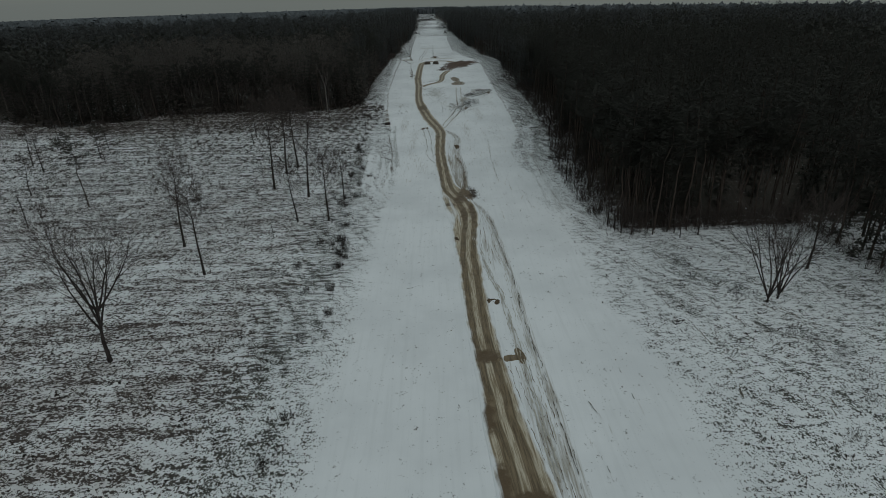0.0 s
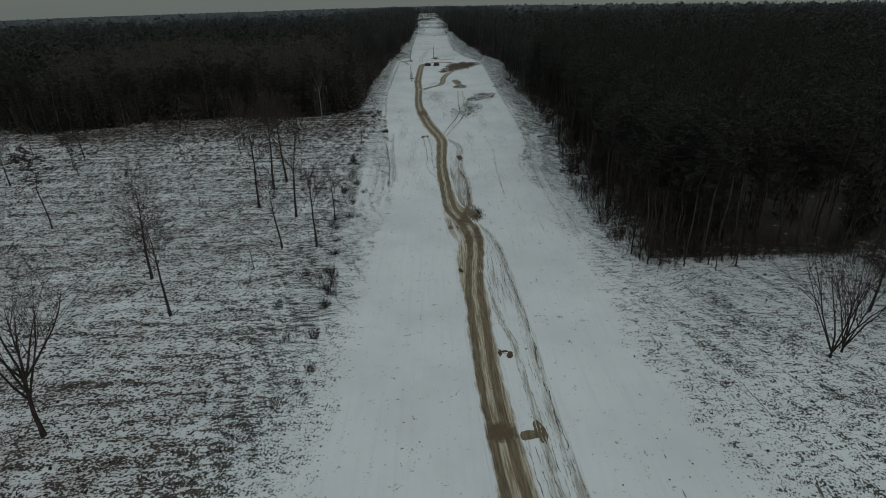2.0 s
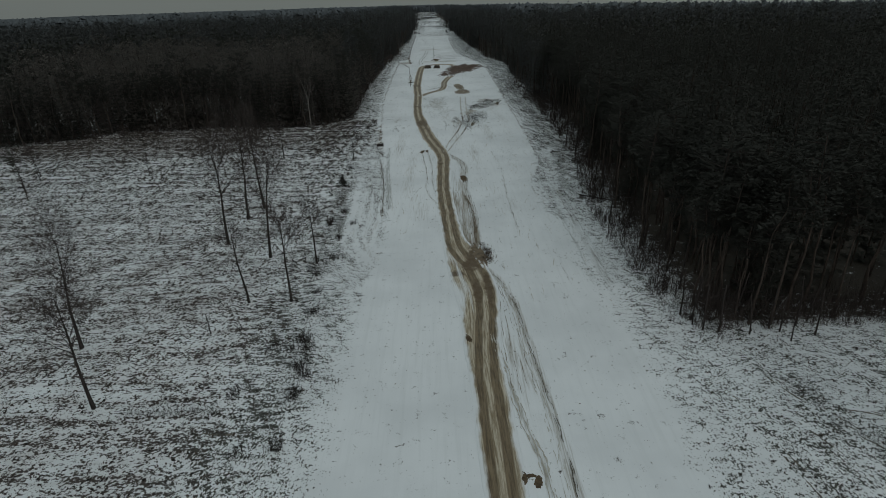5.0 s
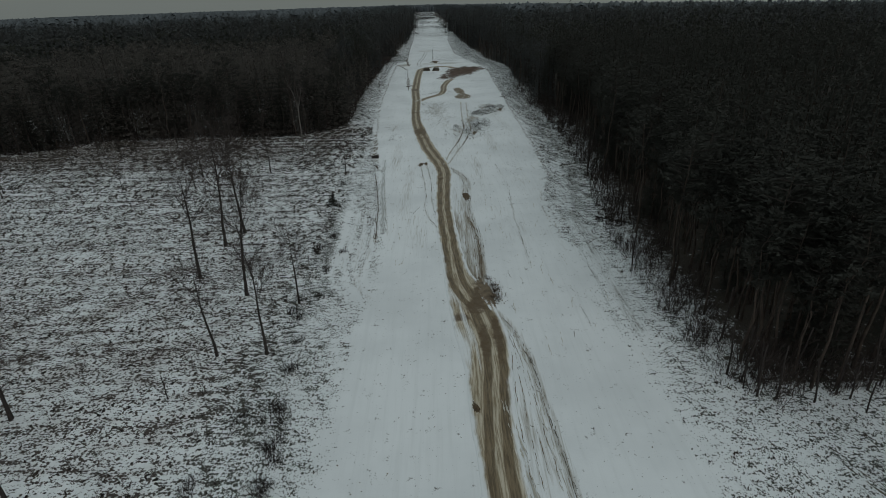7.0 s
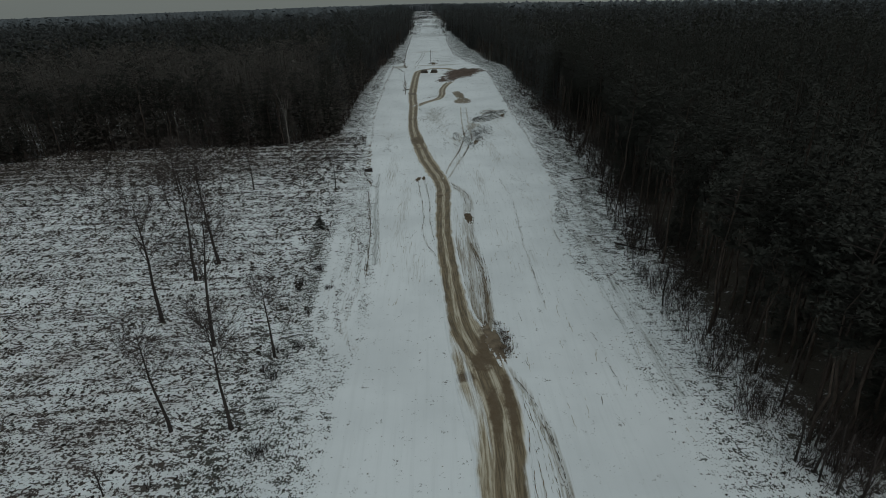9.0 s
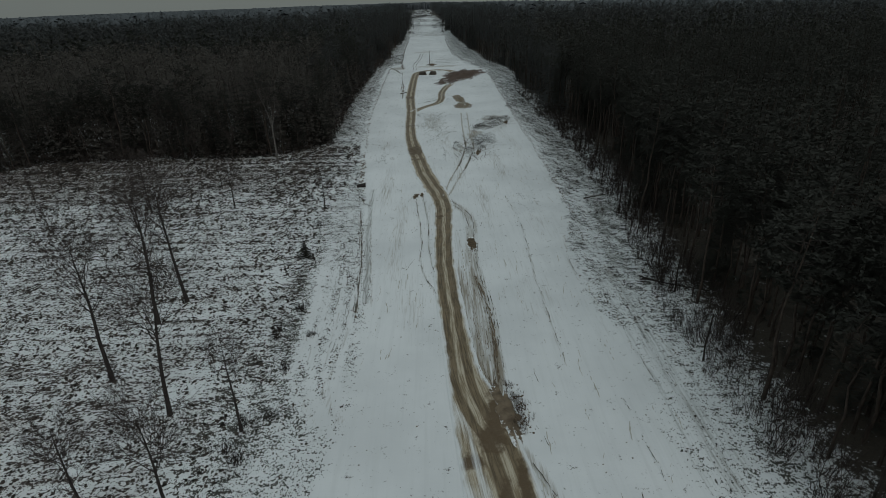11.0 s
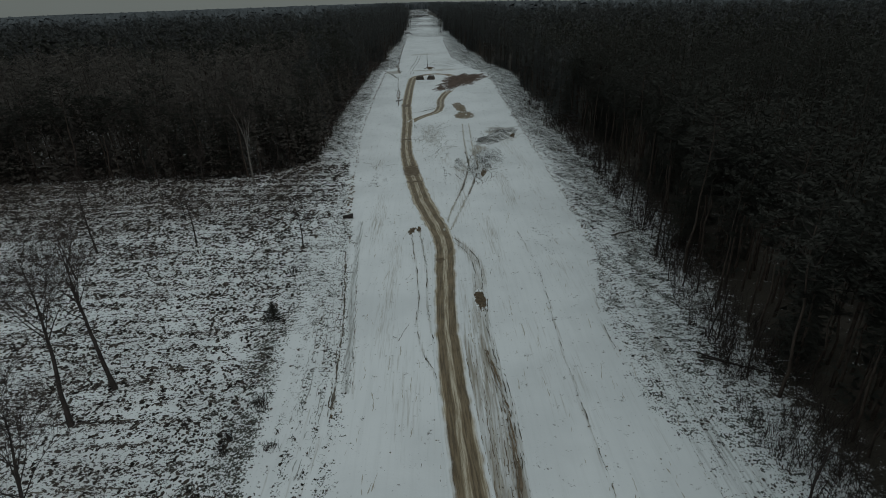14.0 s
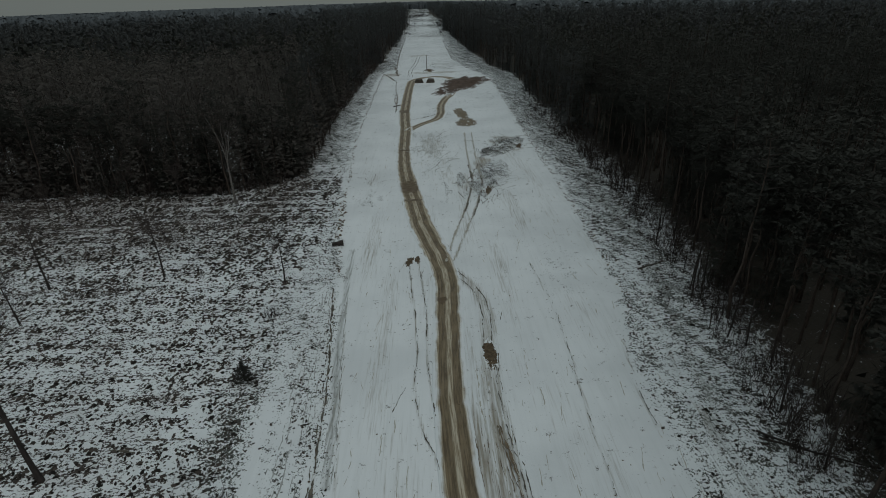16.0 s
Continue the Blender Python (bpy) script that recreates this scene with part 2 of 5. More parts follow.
CLAY = plain_material("red_clay", (0.046, 0.030, 0.023), (0.135, 0.090, 0.068), 0.5, 0.85, snowy_rim=True)
WET_SOIL = plain_material("wet_soil", (0.090, 0.066, 0.045), (0.24, 0.185, 0.13), 1.0, 0.7, snowy_rim=True)
TURF = plain_material("torn_turf", (0.05, 0.046, 0.040), (0.19, 0.17, 0.14), 1.2, 0.9)
SLUSH = plain_material("dirty_slush", (0.36, 0.335, 0.285), (0.56, 0.54, 0.49), 1.5, 0.6)
GREY_SNOW = plain_material("grey_snow", (0.25, 0.255, 0.25), (0.50, 0.51, 0.50), 1.5, 0.7)
CUT_TWIGS = plain_material("cut_branches", (0.042, 0.032, 0.026), (0.13, 0.100, 0.080), 2.0, 0.95, 0.6)
# bluish grey: the haze over the farthest woods is put into this colour
FAR_HAZED_WOOD = plain_material("far_hazed_wood", (0.066, 0.074, 0.080), (0.102, 0.113, 0.122), 0.02, 0.95, 0.5)


# ---- building helpers ----
def raw_mesh(name, verts, faces, material, attrs=None, smooth=False):
    """A mesh from arrays: verts (n, 3), faces (m, 3) or (m, 4); attrs: one number for each vertex."""
    verts, faces = np.asarray(verts, dtype=np.float32), np.asarray(faces, dtype=np.int32)
    k = faces.shape[1]
    me = bpy.data.meshes.new(name)
    me.vertices.add(len(verts))
    me.vertices.foreach_set("co", verts.ravel())
    me.loops.add(faces.size)
    me.loops.foreach_set("vertex_index", faces.ravel())
    me.polygons.add(len(faces))
    me.polygons.foreach_set("loop_start", np.arange(0, faces.size, k, dtype=np.int32))
    if smooth:
        me.polygons.foreach_set("use_smooth", np.ones(len(faces), dtype=bool))
    me.update(calc_edges=True)
    for key, values in (attrs or {}).items():
        me.attributes.new(key, "FLOAT", "POINT").data.foreach_set("value", np.asarray(values, dtype=np.float32))
    me.materials.append(material)
    return me


def bm_mesh(name, bm, material, smooth=False):
    me = bpy.data.meshes.new(name)
    bm.to_mesh(me)
    bm.free()
    for poly in me.polygons:
        poly.use_smooth = smooth
    me.materials.append(material)
    return me


def part(name, mesh, parent, label=""):
    ob = new(name, mesh)
    ob.parent = parent
    return tagged(ob, label)


def lerp(y, table):
    t = np.asarray(table, dtype=float)
    return np.interp(y, t[:, 0], t[:, 1])


# ---- the plan ----
# edges of the graded snow strip, and of the woods on both sides: (y, x)
SNOW_LEFT = [(-60, -11), (45, -11.7), (60, -11), (90, -11), (107, -11.8), (114, -10), (137, -10.1), (150, -11.7), (160, -13), (179, -15), (187, -17), (219, -20.5), (260, -23), (331, -25.3), (356, -26.2), (395, -25.5), (410, -18.6), (500, -20.2), (628, -20.9), (680, -22.5), (900, -28)]
SNOW_RIGHT = [(-60, 24), (48, 23.5), (61, 23.2), (68, 21), (90, 21.7), (101, 19.7), (113, 19.9), (127, 21.5), (137, 18.9), (143, 18.9), (158, 21.1), (170, 24), (192, 24.7), (221, 26.4), (264, 25.4), (336, 26.7), (377, 25.4), (400, 19), (445, 12.4), (585, 10.4), (777, 9), (1000, 3)]
WOOD_LEFT = [(229, -32), (283, -34), (356, -33), (380, -33), (430, -29), (506, -27), (648, -26.6), (806, -30), (932, -37), (1010, -41), (1130, -58), (1200, -47), (1530, -58), (1700, -68), (2450, -95)]
WOOD_RIGHT = [(90, 31), (122, 30), (147, 31.5), (160, 33.5), (176, 35), (200, 36.5), (234, 37), (260, 35.5), (295, 35.5), (343, 37), (378, 37), (405, 31.5), (420, 28), (490, 24), (582, 19.5), (624, 19.5), (777, 15.6), (890, 20), (1054, 25), (1110, 14), (1466, -3), (1700, -4), (2450, -8)]
FIELD_END = [(-400, 190), (-169, 217), (-135, 199), (-122, 205), (-103, 217), (-82, 217.5), (-70, 218), (-45, 216), (-35, 223), (-31, 229)]
# where the ridge between the wheel lanes runs, off the track's middle, and where the churned lanes end to the west: (y, offset)
RIDGE = [(40, 0), (61, -0.35), (73, -0.05), (84.5, -0.05), (87, 0.25), (97.5, 0.85), (103, 1.35), (106, 1.3), (110, 1.1), (113.5, -0.1), (118, -0.5), (123, -0.25), (137, 0)]
LANES_END = [(86, -2.4), (93, -1.0), (97, -0.55), (103, -0.65), (110, -0.6), (114, -1.3), (118, -1.9), (122, -2.4)]
# the muddy track: y, x of its middle, width
TRACK = [(-40, 9.5, 4.2), (20, 7.6, 4.4), (34.7, 6.82, 4.6), (40, 6.3, 4.0), (44, 5.84, 3.7), (48.3, 5.58, 3.1), (56.8, 5.0, 2.8), (61, 4.75, 2.9), (66.2, 4.5, 2.8), (73, 4.35, 2.9), (84.5, 4.25, 3.1), (87, 4.05, 3.3), (92.3, 4.2, 3.8), (97.5, 4.35, 4.3), (101.2, 4.3, 5.1), (103, 4.25, 5.5), (106, 3.9, 5.6), (110, 3.4, 5.2), (113.8, 3.0, 5.0), (117, 2.4, 4.2), (120.1, 1.8, 3.3), (123, 1.45, 2.7), (131, 0.85, 2.6), (140.7, 0.35, 2.6), (149.4, 0.0, 2.5), (160, 0.15, 2.6), (168, 0.35, 2.8), (174, 0.45, 3.0), (178, 0.1, 3.1), (184, -0.9, 3.4), (195.5, -3.4, 3.6), (210.5, -5.4, 3.5), (221.7, -6.8, 3.4), (230.2, -7.7, 2.9), (245.2, -8.5, 2.7), (270.6, -8.9, 3.0), (296, -10.2, 3.2), (317, -10.2, 3.2), (342, -10.1, 3.2), (357, -9.8, 3.4), (365, -9.4, 3.4), (371, -7.6, 3.2), (376, -3.5, 3.0), (377.5, 1.5, 3.0), (374.5, 6.5, 3.4), (367, 10, 4.5)]


def near_track(px, py, line):
    """Distance of points from a line of (x, y)."""
    best = np.full(np.shape(px), 1e9)
    for (ax, ay), (bx, by) in zip(line, line[1:]):
        dx, dy = bx - ax, by - ay
        t = np.clip(((px - ax) * dx + (py - ay) * dy) / (dx * dx + dy * dy), 0, 1)
        best = np.minimum(best, np.hypot(px - ax - t * dx, py - ay - t * dy))
    return best


def waves(x, y, size, seed):
    """Smooth unevenness between -1 and 1."""
    r = np.random.RandomState(seed)
    out = 0
    for i in range(7):
        a, k = r.uniform(0, 2 * math.pi), 2 * math.pi / (size * r.uniform(0.6, 1.7))
        out = out + np.sin(k * (x * math.cos(a) + y * math.sin(a)) + r.uniform(0, 6.3))
    return out / 4.0


def lie(x, y):
    """Height of the land: level about the strip, falling away gently far off."""
    r = np.hypot(x, y)
    slope = np.interp(np.degrees(np.arctan2(x, np.maximum(y, 1e-3))), (-40, 0, 40), FALL)
    far = np.maximum(r - 450, 0)
    return -slope * far * far / (far + 200) + 0.10 * waves(x, y, 23, 3) * np.clip(r / 60, 0, 1)


FALL = (0.0166, 0.0201, 0.0372)
SIDE_TRACK = [(1.3, 178.3), (4.3, 171.9), (5.3, 165.8), (5.1, 160.5), (4.8, 156.5), (4.5, 150.9), (4.7, 144.9), (5.3, 138), (5.5, 130), (5.3, 122), (5.0, 117)]
OUTER_TRACK = [(5.9, 110.5), (7.2, 108.3), (8.7, 103.5), (9.4, 97.7), (9.7, 92.9), (9.9, 88), (10.5, 73), (10.6, 61.2), (10.8, 55.6), (11.3, 47.7), (11.6, 35), (11.9, 20)]
INNER_TRACK = [(5.6, 92), (6.8, 79.3), (8.2, 70.5), (8.6, 62.8), (8.9, 57), (9.3, 48), (9.8, 36)]
SIDE_RUT = [(5.2, 157.3), (4.6, 150), (4.6, 144.8), (5.6, 136.8), (5.8, 127.9), (5.3, 119.5)]
SIDE_ROAD = [(345, 9.6, 3.2), (334, 7.8, 3.0), (324.5, 6.0, 2.8), (316, 4.0, 2.6), (307, 2.5, 2.5), (298, 2.3, 2.5), (291, 2.1, 2.5), (285, 1.0, 2.5), (281, -1.2, 2.4), (277.6, -3.8, 2.3), (273.5, -6.2, 2.2), (269, -8.0, 2.0)]
LEFT_PAIR = [[(-5.2, 180.8), (-4.8, 174.3), (-4.0, 165.1), (-3.6, 157.6), (-3.8, 151.4), (-3.4, 147.0), (-2.5, 143.1), (-1.5, 140.3), (-1.0, 136)], [(-3.9, 181.6), (-2.9, 170.9), (-2.5, 162.3), (-2.4, 155.3), (-1.9, 149.5), (-1.2, 144)]]
FAINT_PAIR = [[(8.4, 264.1), (7.8, 245.5), (7.6, 232.7), (7.7, 219.7), (6.0, 209.1), (4.3, 200.0), (3.2, 194.7), (1.7, 187.5), (0.5, 180.3)], [(10.4, 264.1), (9.8, 245.5), (9.5, 232.7), (9.6, 219.7), (8.0, 209.1), (6.2, 200.0), (5.0, 194.7), (3.3, 187.5), (1.5, 180.3)]]

# wheel ruts pressed into the snow
RUTS = [[(-15.9, 173.3), (-13.5, 153.9), (-12.6, 141.7), (-12.2, 134)], [(-13.5, 169.4), (-12.0, 153.8), (-11.0, 143.4), (-10.3, 137)],
        [(13.2, 179.0), (14.2, 167.8), (14.2, 158.8), (13.6, 150.0), (13.4, 140), (13.3, 123)], [(18.0, 116.3), (18.1, 111.6), (18.2, 104.6)],
        [(21.3, 159.9), (20.0, 152.3), (19.6, 147.1), (19.6, 143.5)], [(22.0, 129.8), (21.8, 126.4), (22.1, 120)], [(24.2, 105), (23.9, 125), (24.1, 138), (24.4, 148), (26, 158)],
        [(25.6, 118), (25.7, 128.2), (25.5, 138), (24.9, 146.7)], [(-12.6, 131.9), (-13.3, 125.3), (-13.6, 121.0), (-12.7, 117.0), (-10.6, 114.5)],
        [(-14.4, 135.7), (-14.6, 125.4), (-14.1, 119.7), (-12.5, 115.8), (-11.3, 114.5)], [(-16.0, 132.1), (-16.6, 125.6), (-17.4, 121.2), (-15.5, 117.2), (-12.4, 112.3)],
        [(19.8, 52.0), (20.0, 47.6), (20.1, 44.5)], [(14.7, 47.4), (16.4, 41.8)], [(13.8, 41.2), (14.7, 36.0)]]


FURROW = [(31.0, 214), (31.4, 207), (32.1, 196.5), (32.0, 183.2), (31.6, 175.7), (29.6, 166.1), (28.1, 159.7), (27.0, 150), (24.8, 142.8), (24.5, 132.4), (24.5, 122.7), (24.5, 114.9), (24.1, 108.5), (23.9, 104.7)]
BANK = [[(-14.6, 186), (-14.2, 176), (-13.2, 160), (-11.9, 147), (-11.2, 138)], [(-16.6, 172), (-15.4, 158), (-14.2, 146), (-13.7, 136), (-14.1, 126)], [(-17.6, 165), (-16.4, 151), (-15.6, 140), (-15.8, 130)]]


# lanes of clean snow that wheels pressed into the bank
BANK_LANES = [[(-18.9, 149), (-18.1, 135), (-18, 123), (-17.3, 119), (-15.5, 117), (-11.4, 112.3)], [(-16.9, 150), (-16.3, 138), (-16.4, 126), (-15.2, 119.5), (-12.5, 114.5)], [(-15.2, 146), (-14.3, 132), (-14.4, 124), (-13.2, 118.5), (-10.8, 115)], [(-12.9, 143), (-12.6, 130), (-12.8, 122), (-11.6, 117)]]


def shifted(line, dx):
    return [(x + dx, y) for x, y in line]


def in_woods(x, y):
    wide = np.interp(y, (420, 1000), (0, 3.5))
    fray = np.interp(y, (230, 420, 1000), (0, 2.0, 8.0)) * (waves(y, y * 0, 60, 61) + 0.8 * waves(y, y * 0, 17, 62))
    left = np.where(y > 229, x < lerp(y, WOOD_LEFT) + fray - wide, (x < -31) & (y > np.interp(x, [p[0] for p in FIELD_END], [p[1] for p in FIELD_END])))
    right = np.where(y > 93, x > lerp(y, WOOD_RIGHT) + fray * 0.9 + wide, x > 65)
    return left | right | (y > 2450)


SLASH = [[(37.6, 82.0), (38.7, 73.9), (41.6, 69.3), (43.4, 65.2)], [(40.1, 60.4), (41.9, 58.4), (45.9, 56.9), (46.3, 52.2), (45.1, 44.6)], [(38.5, 41.6), (38.2, 38.0)],
         [(-34.6, 78.9), (-24.7, 78.6)], [(-27.5, 67.3), (-22.7, 67.0)], [(-28.2, 62.4), (-22.0, 55.9), (-19.1, 52.4)]]


def brush_at(x, y):
    """How thick the dead grass and twigs stand, 0 to 1."""
    wander = 0.9 * waves(x, y, 7, 55) + 0.5 * waves(x, y, 2.5, 56)
    outl, outr = lerp(y, SNOW_LEFT) - x + wander, x - lerp(y, SNOW_RIGHT) + wander
    field = np.interp(outl, (0, 1.6, 3.2, 6, 9, 30, 80), (0.1, 0.50, 0.68, 0.82, 0.92, 0.97, 0.98)) + np.interp(y, (55, 80, 95, 120), (0.14, -0.08, -0.12, 0)) * np.clip((outl - 8) / 10, 0, 1) + np.interp(y, (100, 155), (0, 0.26)) * np.clip((outl - 18) / 50, 0, 1) + np.interp(y, (185, 230), (0, 0.22)) * (outl > 0.4) * (x > -38) + np.interp(y, (55, 85, 115, 150, 205), (0, 0.12, 0.25, 0.40, 0.18)) * np.clip((outl - 7) / 6, 0, 1)
    bank = np.interp(outl, (0, 1.5, 4.5, 7, 9, 30), (0.1, 0.58, 0.64, 0.74, 0.94, 1.02))
    mix = np.interp(y, (98, 108, 180, 200), (0, 1, 1, 0))
    left = field * (1 - mix) + bank * mix
    left = np.where((y > 176) & (outl > 0.2), np.maximum(left, 0.74 + np.interp(y, (220, 300), (0, 0.2))), left)
    plough = np.clip(np.sin(2 * math.pi * y / 2.9 + 2.2 * waves(x, y, 34, 41) + 1.6 * waves(x, y, 9, 44)), 0, 1) ** 2
    left = left + 0.20 * np.clip(0.7 + 0.8 * waves(x, y, 15, 47), 0, 1.3) * (plough - 0.3) * np.clip((outl - 9) / 5, 0, 1) * (y < 222)
    lane = near_track(x, y, [(-18.7, 158), (-19.0, 148.5), (-18.3, 139.8), (-17.8, 132.9), (-17.2, 124)])
    left = left - 0.3 * np.exp(-(lane / 0.9) ** 2)
    for trail in BANK_LANES:
        left = left - 0.5 * np.exp(-(near_track(x, y, trail) / 0.42) ** 2)
    right = np.interp(outr, (0, 1.0, 3.0, 6, 14), (0.1, 0.46, 0.66, 0.78, 0.86)) + np.interp(y, (60, 120, 150, 190, 300), (-0.10, -0.06, 0.14, 0.24, 0.30)) * (outr > 0.3)
    right = np.where((y > 155) & (outr > 0.2), np.maximum(right, np.interp(outr, (0, 7, 9), (0.76, 0.76, 0.6)) + np.interp(y, (220, 300), (0, 0.2))), right)
    wheel = near_track(x, y, [(24.2, 100), (23.9, 125.0), (24.1, 138), (24.4, 148.0), (26.5, 160), (28.5, 180)])
    right = right - 0.25 * np.exp(-(wheel / 1.1) ** 2)
    rough = np.where((y > 640) & (x > -95) & (x < 26), np.interp(y, (640, 1100, 1500), (0.70, 0.85, 1.05)) + 0.45 * waves(x * 0.25, y * 0.12, 13, 19), 0)
    out = np.where(outl > 0, left, np.where(outr > 0, right, 0)) + 0.10 * waves(x, y, 9, 8) * ((outl > 1) | (outr > 1))
    thin = np.interp(y, (230, 300, 640), (0.0, 0.22, 0.36)) * (np.abs(x + 2) < 26)
    for bx, by, rx, ry, k in ((-0.5, 250, 4.0, 16, 0.5), (-14, 212, 4, 9, 0.46), (-6, 264, 3, 4, 0.62), (1.6, 213, 1.3, 8, 0.72), (12, 226, 4, 10, 0.68), (17, 178, 3, 9, 0.42), (2, 420, 9, 14, 0.6), (-20, 390, 6, 8, 0.7)):
        thin = np.maximum(thin, k * np.clip(1.5 * (1.0 - np.hypot((x - bx) / rx, (y - by) / ry) + 0.7 * waves(x * 1.6 + y * 0.2, y * 0.3, 2.6, 91)), 0, 1))
    thin = np.where(thin > 0, thin + 0.12 * waves(x, y, 8, 90), 0)
    return np.clip(np.maximum(np.maximum(out, rough), thin), 0, 1.6)


# ---- the ground: one sheet to the horizon ----
def spread(a, b, end, step, grow):
    out = [b]
    while out[-1] < end:
        step *= grow
        out.append(out[-1] + step)
    return out[1:]


xs = np.arange(-14, 14.01, 0.28)
xs = np.concatenate([[-v for v in spread(0, 14, 36, 0.5, 1.02)[::-1]], xs, spread(0, 14, 36, 0.5, 1.02)])
xs = np.concatenate([[-v for v in spread(0, 36.5, 4600, 0.9, 1.09)[::-1]], xs, spread(0, 36.5, 4600, 0.9, 1.09)])
ys = np.concatenate([[-v for v in spread(0, -28, 600, 2, 1.25)[::-1]], np.arange(28, 190, 0.48), np.arange(190, 400, 0.9), spread(0, 400, 4600, 1.0, 1.06)])
X, Y = np.meshgrid(xs, ys)
Z = lie(X, Y)
brush = brush_at(X, Y) - 0.12 * np.interp(Y, (105, 150), (0, 1)) * np.clip((-20 - X) / 6, 0, 1) * (Y < 236)
brush = np.where(in_woods(X, Y), 0.7, brush)
# needle litter and painted canopy shade take over from the snow within a few metres of the wood's edge
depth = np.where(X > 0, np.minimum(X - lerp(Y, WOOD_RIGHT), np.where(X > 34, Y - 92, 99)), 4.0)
litter_shade = np.where(in_woods(X, Y), np.interp(depth, (0, 3, 8), (0.18, 0.36, 0.85)), 0.0)
litter_shade = np.where((X > 36) & (Y > 93) & (Y < 102), np.maximum(litter_shade, 0.56), litter_shade)
litter_shade = np.where(np.hypot(X, Y) > 300, litter_shade * 1.8, litter_shade)
dirt = np.zeros_like(X)
for line, reach, power in [(SIDE_TRACK, 1.5, 0.52), (OUTER_TRACK, 0.9, 0.52), (INNER_TRACK, 0.5, 0.50), (SIDE_RUT, 0.6, 0.55), (LEFT_PAIR[0], 0.3, 0.5), (LEFT_PAIR[1], 0.3, 0.5), (FAINT_PAIR[0], 0.4, 0.52), (FAINT_PAIR[1], 0.4, 0.52), *[(k, 0.35, 0.42) for k in RUTS]]:
    d = near_track(X, Y, line)
    dirt = np.maximum(dirt, power * np.clip(1.4 - d / reach, 0, 1))
    Z -= 0.06 * np.exp(-(d / 0.5) ** 2)
furrow = np.zeros_like(X)
for line, reach, power in [(FURROW, 1.5, 0.42), (shifted(FURROW, 1.8), 0.7, 0.40), (shifted(FURROW, -2.2), 0.7, 0.40)] + [(k, 0.6, 0.53) for k in BANK[:1]]:
    d = near_track(X, Y, line)
    furrow = np.maximum(furrow, power * np.clip(1.4 - d / reach, 0, 1))
    Z += 0.10 * (np.exp(-((d - reach) / 0.4) ** 2) - np.exp(-(d / 0.5) ** 2))
fan = (X > 4) & (X < np.interp(Y, (35, 47.7, 61, 73, 88, 97.7, 103.5, 108.3), (11.6, 11.3, 10.6, 10.5, 9.9, 9.4, 8.7, 7.2))) & (Y < 109)
dirt = np.maximum(dirt, np.where(fan, np.interp(Y, (30, 50, 60, 108), (0.42, 0.40, 0.26, 0.40)) * np.where((Y > 55) & (Y < 78), np.clip((X - lerp(Y, [(y, x) for x, y in INNER_TRACK[::-1]])) / 0.8 + 0.5, 0.2, 1), 1) + 0.15 * waves(X, Y * 0.06, 1.4, 71), 0))
wash = (Y > 114) & (Y < 158) & (X > lerp(Y, [(a, b) for a, b, c in TRACK])) & (X < np.interp(Y, (114, 122, 138, 158), (5.6, 6.0, 5.9, 5.2)))
dirt = np.maximum(dirt, np.where(wash, np.interp(Y, (114, 120, 140, 158), (0.72, 0.66, 0.54, 0.34)) + 0.2 * waves(X, Y * 0.06, 1.1, 76), 0))
worn = (brush < 0.05) & (Y > 112) & (Y < 300) & ~in_woods(X, Y)
dirt = np.maximum(dirt, np.where(worn, np.clip(0.24 + 0.18 * waves(X, Y * 0.12, 5, 72), 0, 0.42) * np.interp(Y, (112, 135, 240, 300), (0, 1, 1, 0)), 0))
for gx, gy, rx, ry, k in ((11.5, 230, 3.4, 10, 0.62), (18.5, 250, 4.6, 11, 0.60), (-1.2, 251, 4.2, 15, 0.46), (5.5, 219, 2.0, 7, 0.55), (-20, 388, 5, 8, 0.6), (1, 392, 16, 5, 0.55), (-6, 470, 12, 9, 0.5)):
    far = np.hypot((X - gx) / rx, (Y - gy) / ry) + 0.25 * waves(X, Y, 4, 74)
    dirt = np.maximum(dirt, k * np.clip(1.5 * (1.25 - far), 0, 1))
mid_line = [(b, a) for a, b, c in TRACK]
half_w = np.interp(Y, [a for a, b, c in TRACK], [c / 2 for a, b, c in TRACK])
Z -= 0.30 * np.clip((half_w + 0.55 - near_track(X, Y, mid_line)) / 0.5, 0, 1)
Z -= 0.26 * np.clip((2.2 - near_track(X, Y, [(b, a) for a, b, c in SIDE_ROAD])) / 0.9, 0, 1)
Z += 0.05 * brush * waves(X, Y, 2.3, 5)
idx = np.arange(X.size).reshape(X.shape)
quads = np.stack([idx[:-1, :-1], idx[:-1, 1:], idx[1:, 1:], idx[1:, :-1]], -1).reshape(-1, 4)
ground = new("ground", raw_mesh("ground", np.stack([X, Y, Z], -1).reshape(-1, 3), quads, GROUND, {"brush": brush.ravel(), "furrow": furrow.ravel(), "field": (np.clip((-21 - X) / 8, 0, 1) * np.clip((240 - Y) / 14, 0, 1)).ravel(), "dirt": dirt.ravel(), "litter_shade": litter_shade.ravel()}, True))
tagged(ground, "snow-covered open ground with dead grass showing through in rows", "ground", kind="structure")


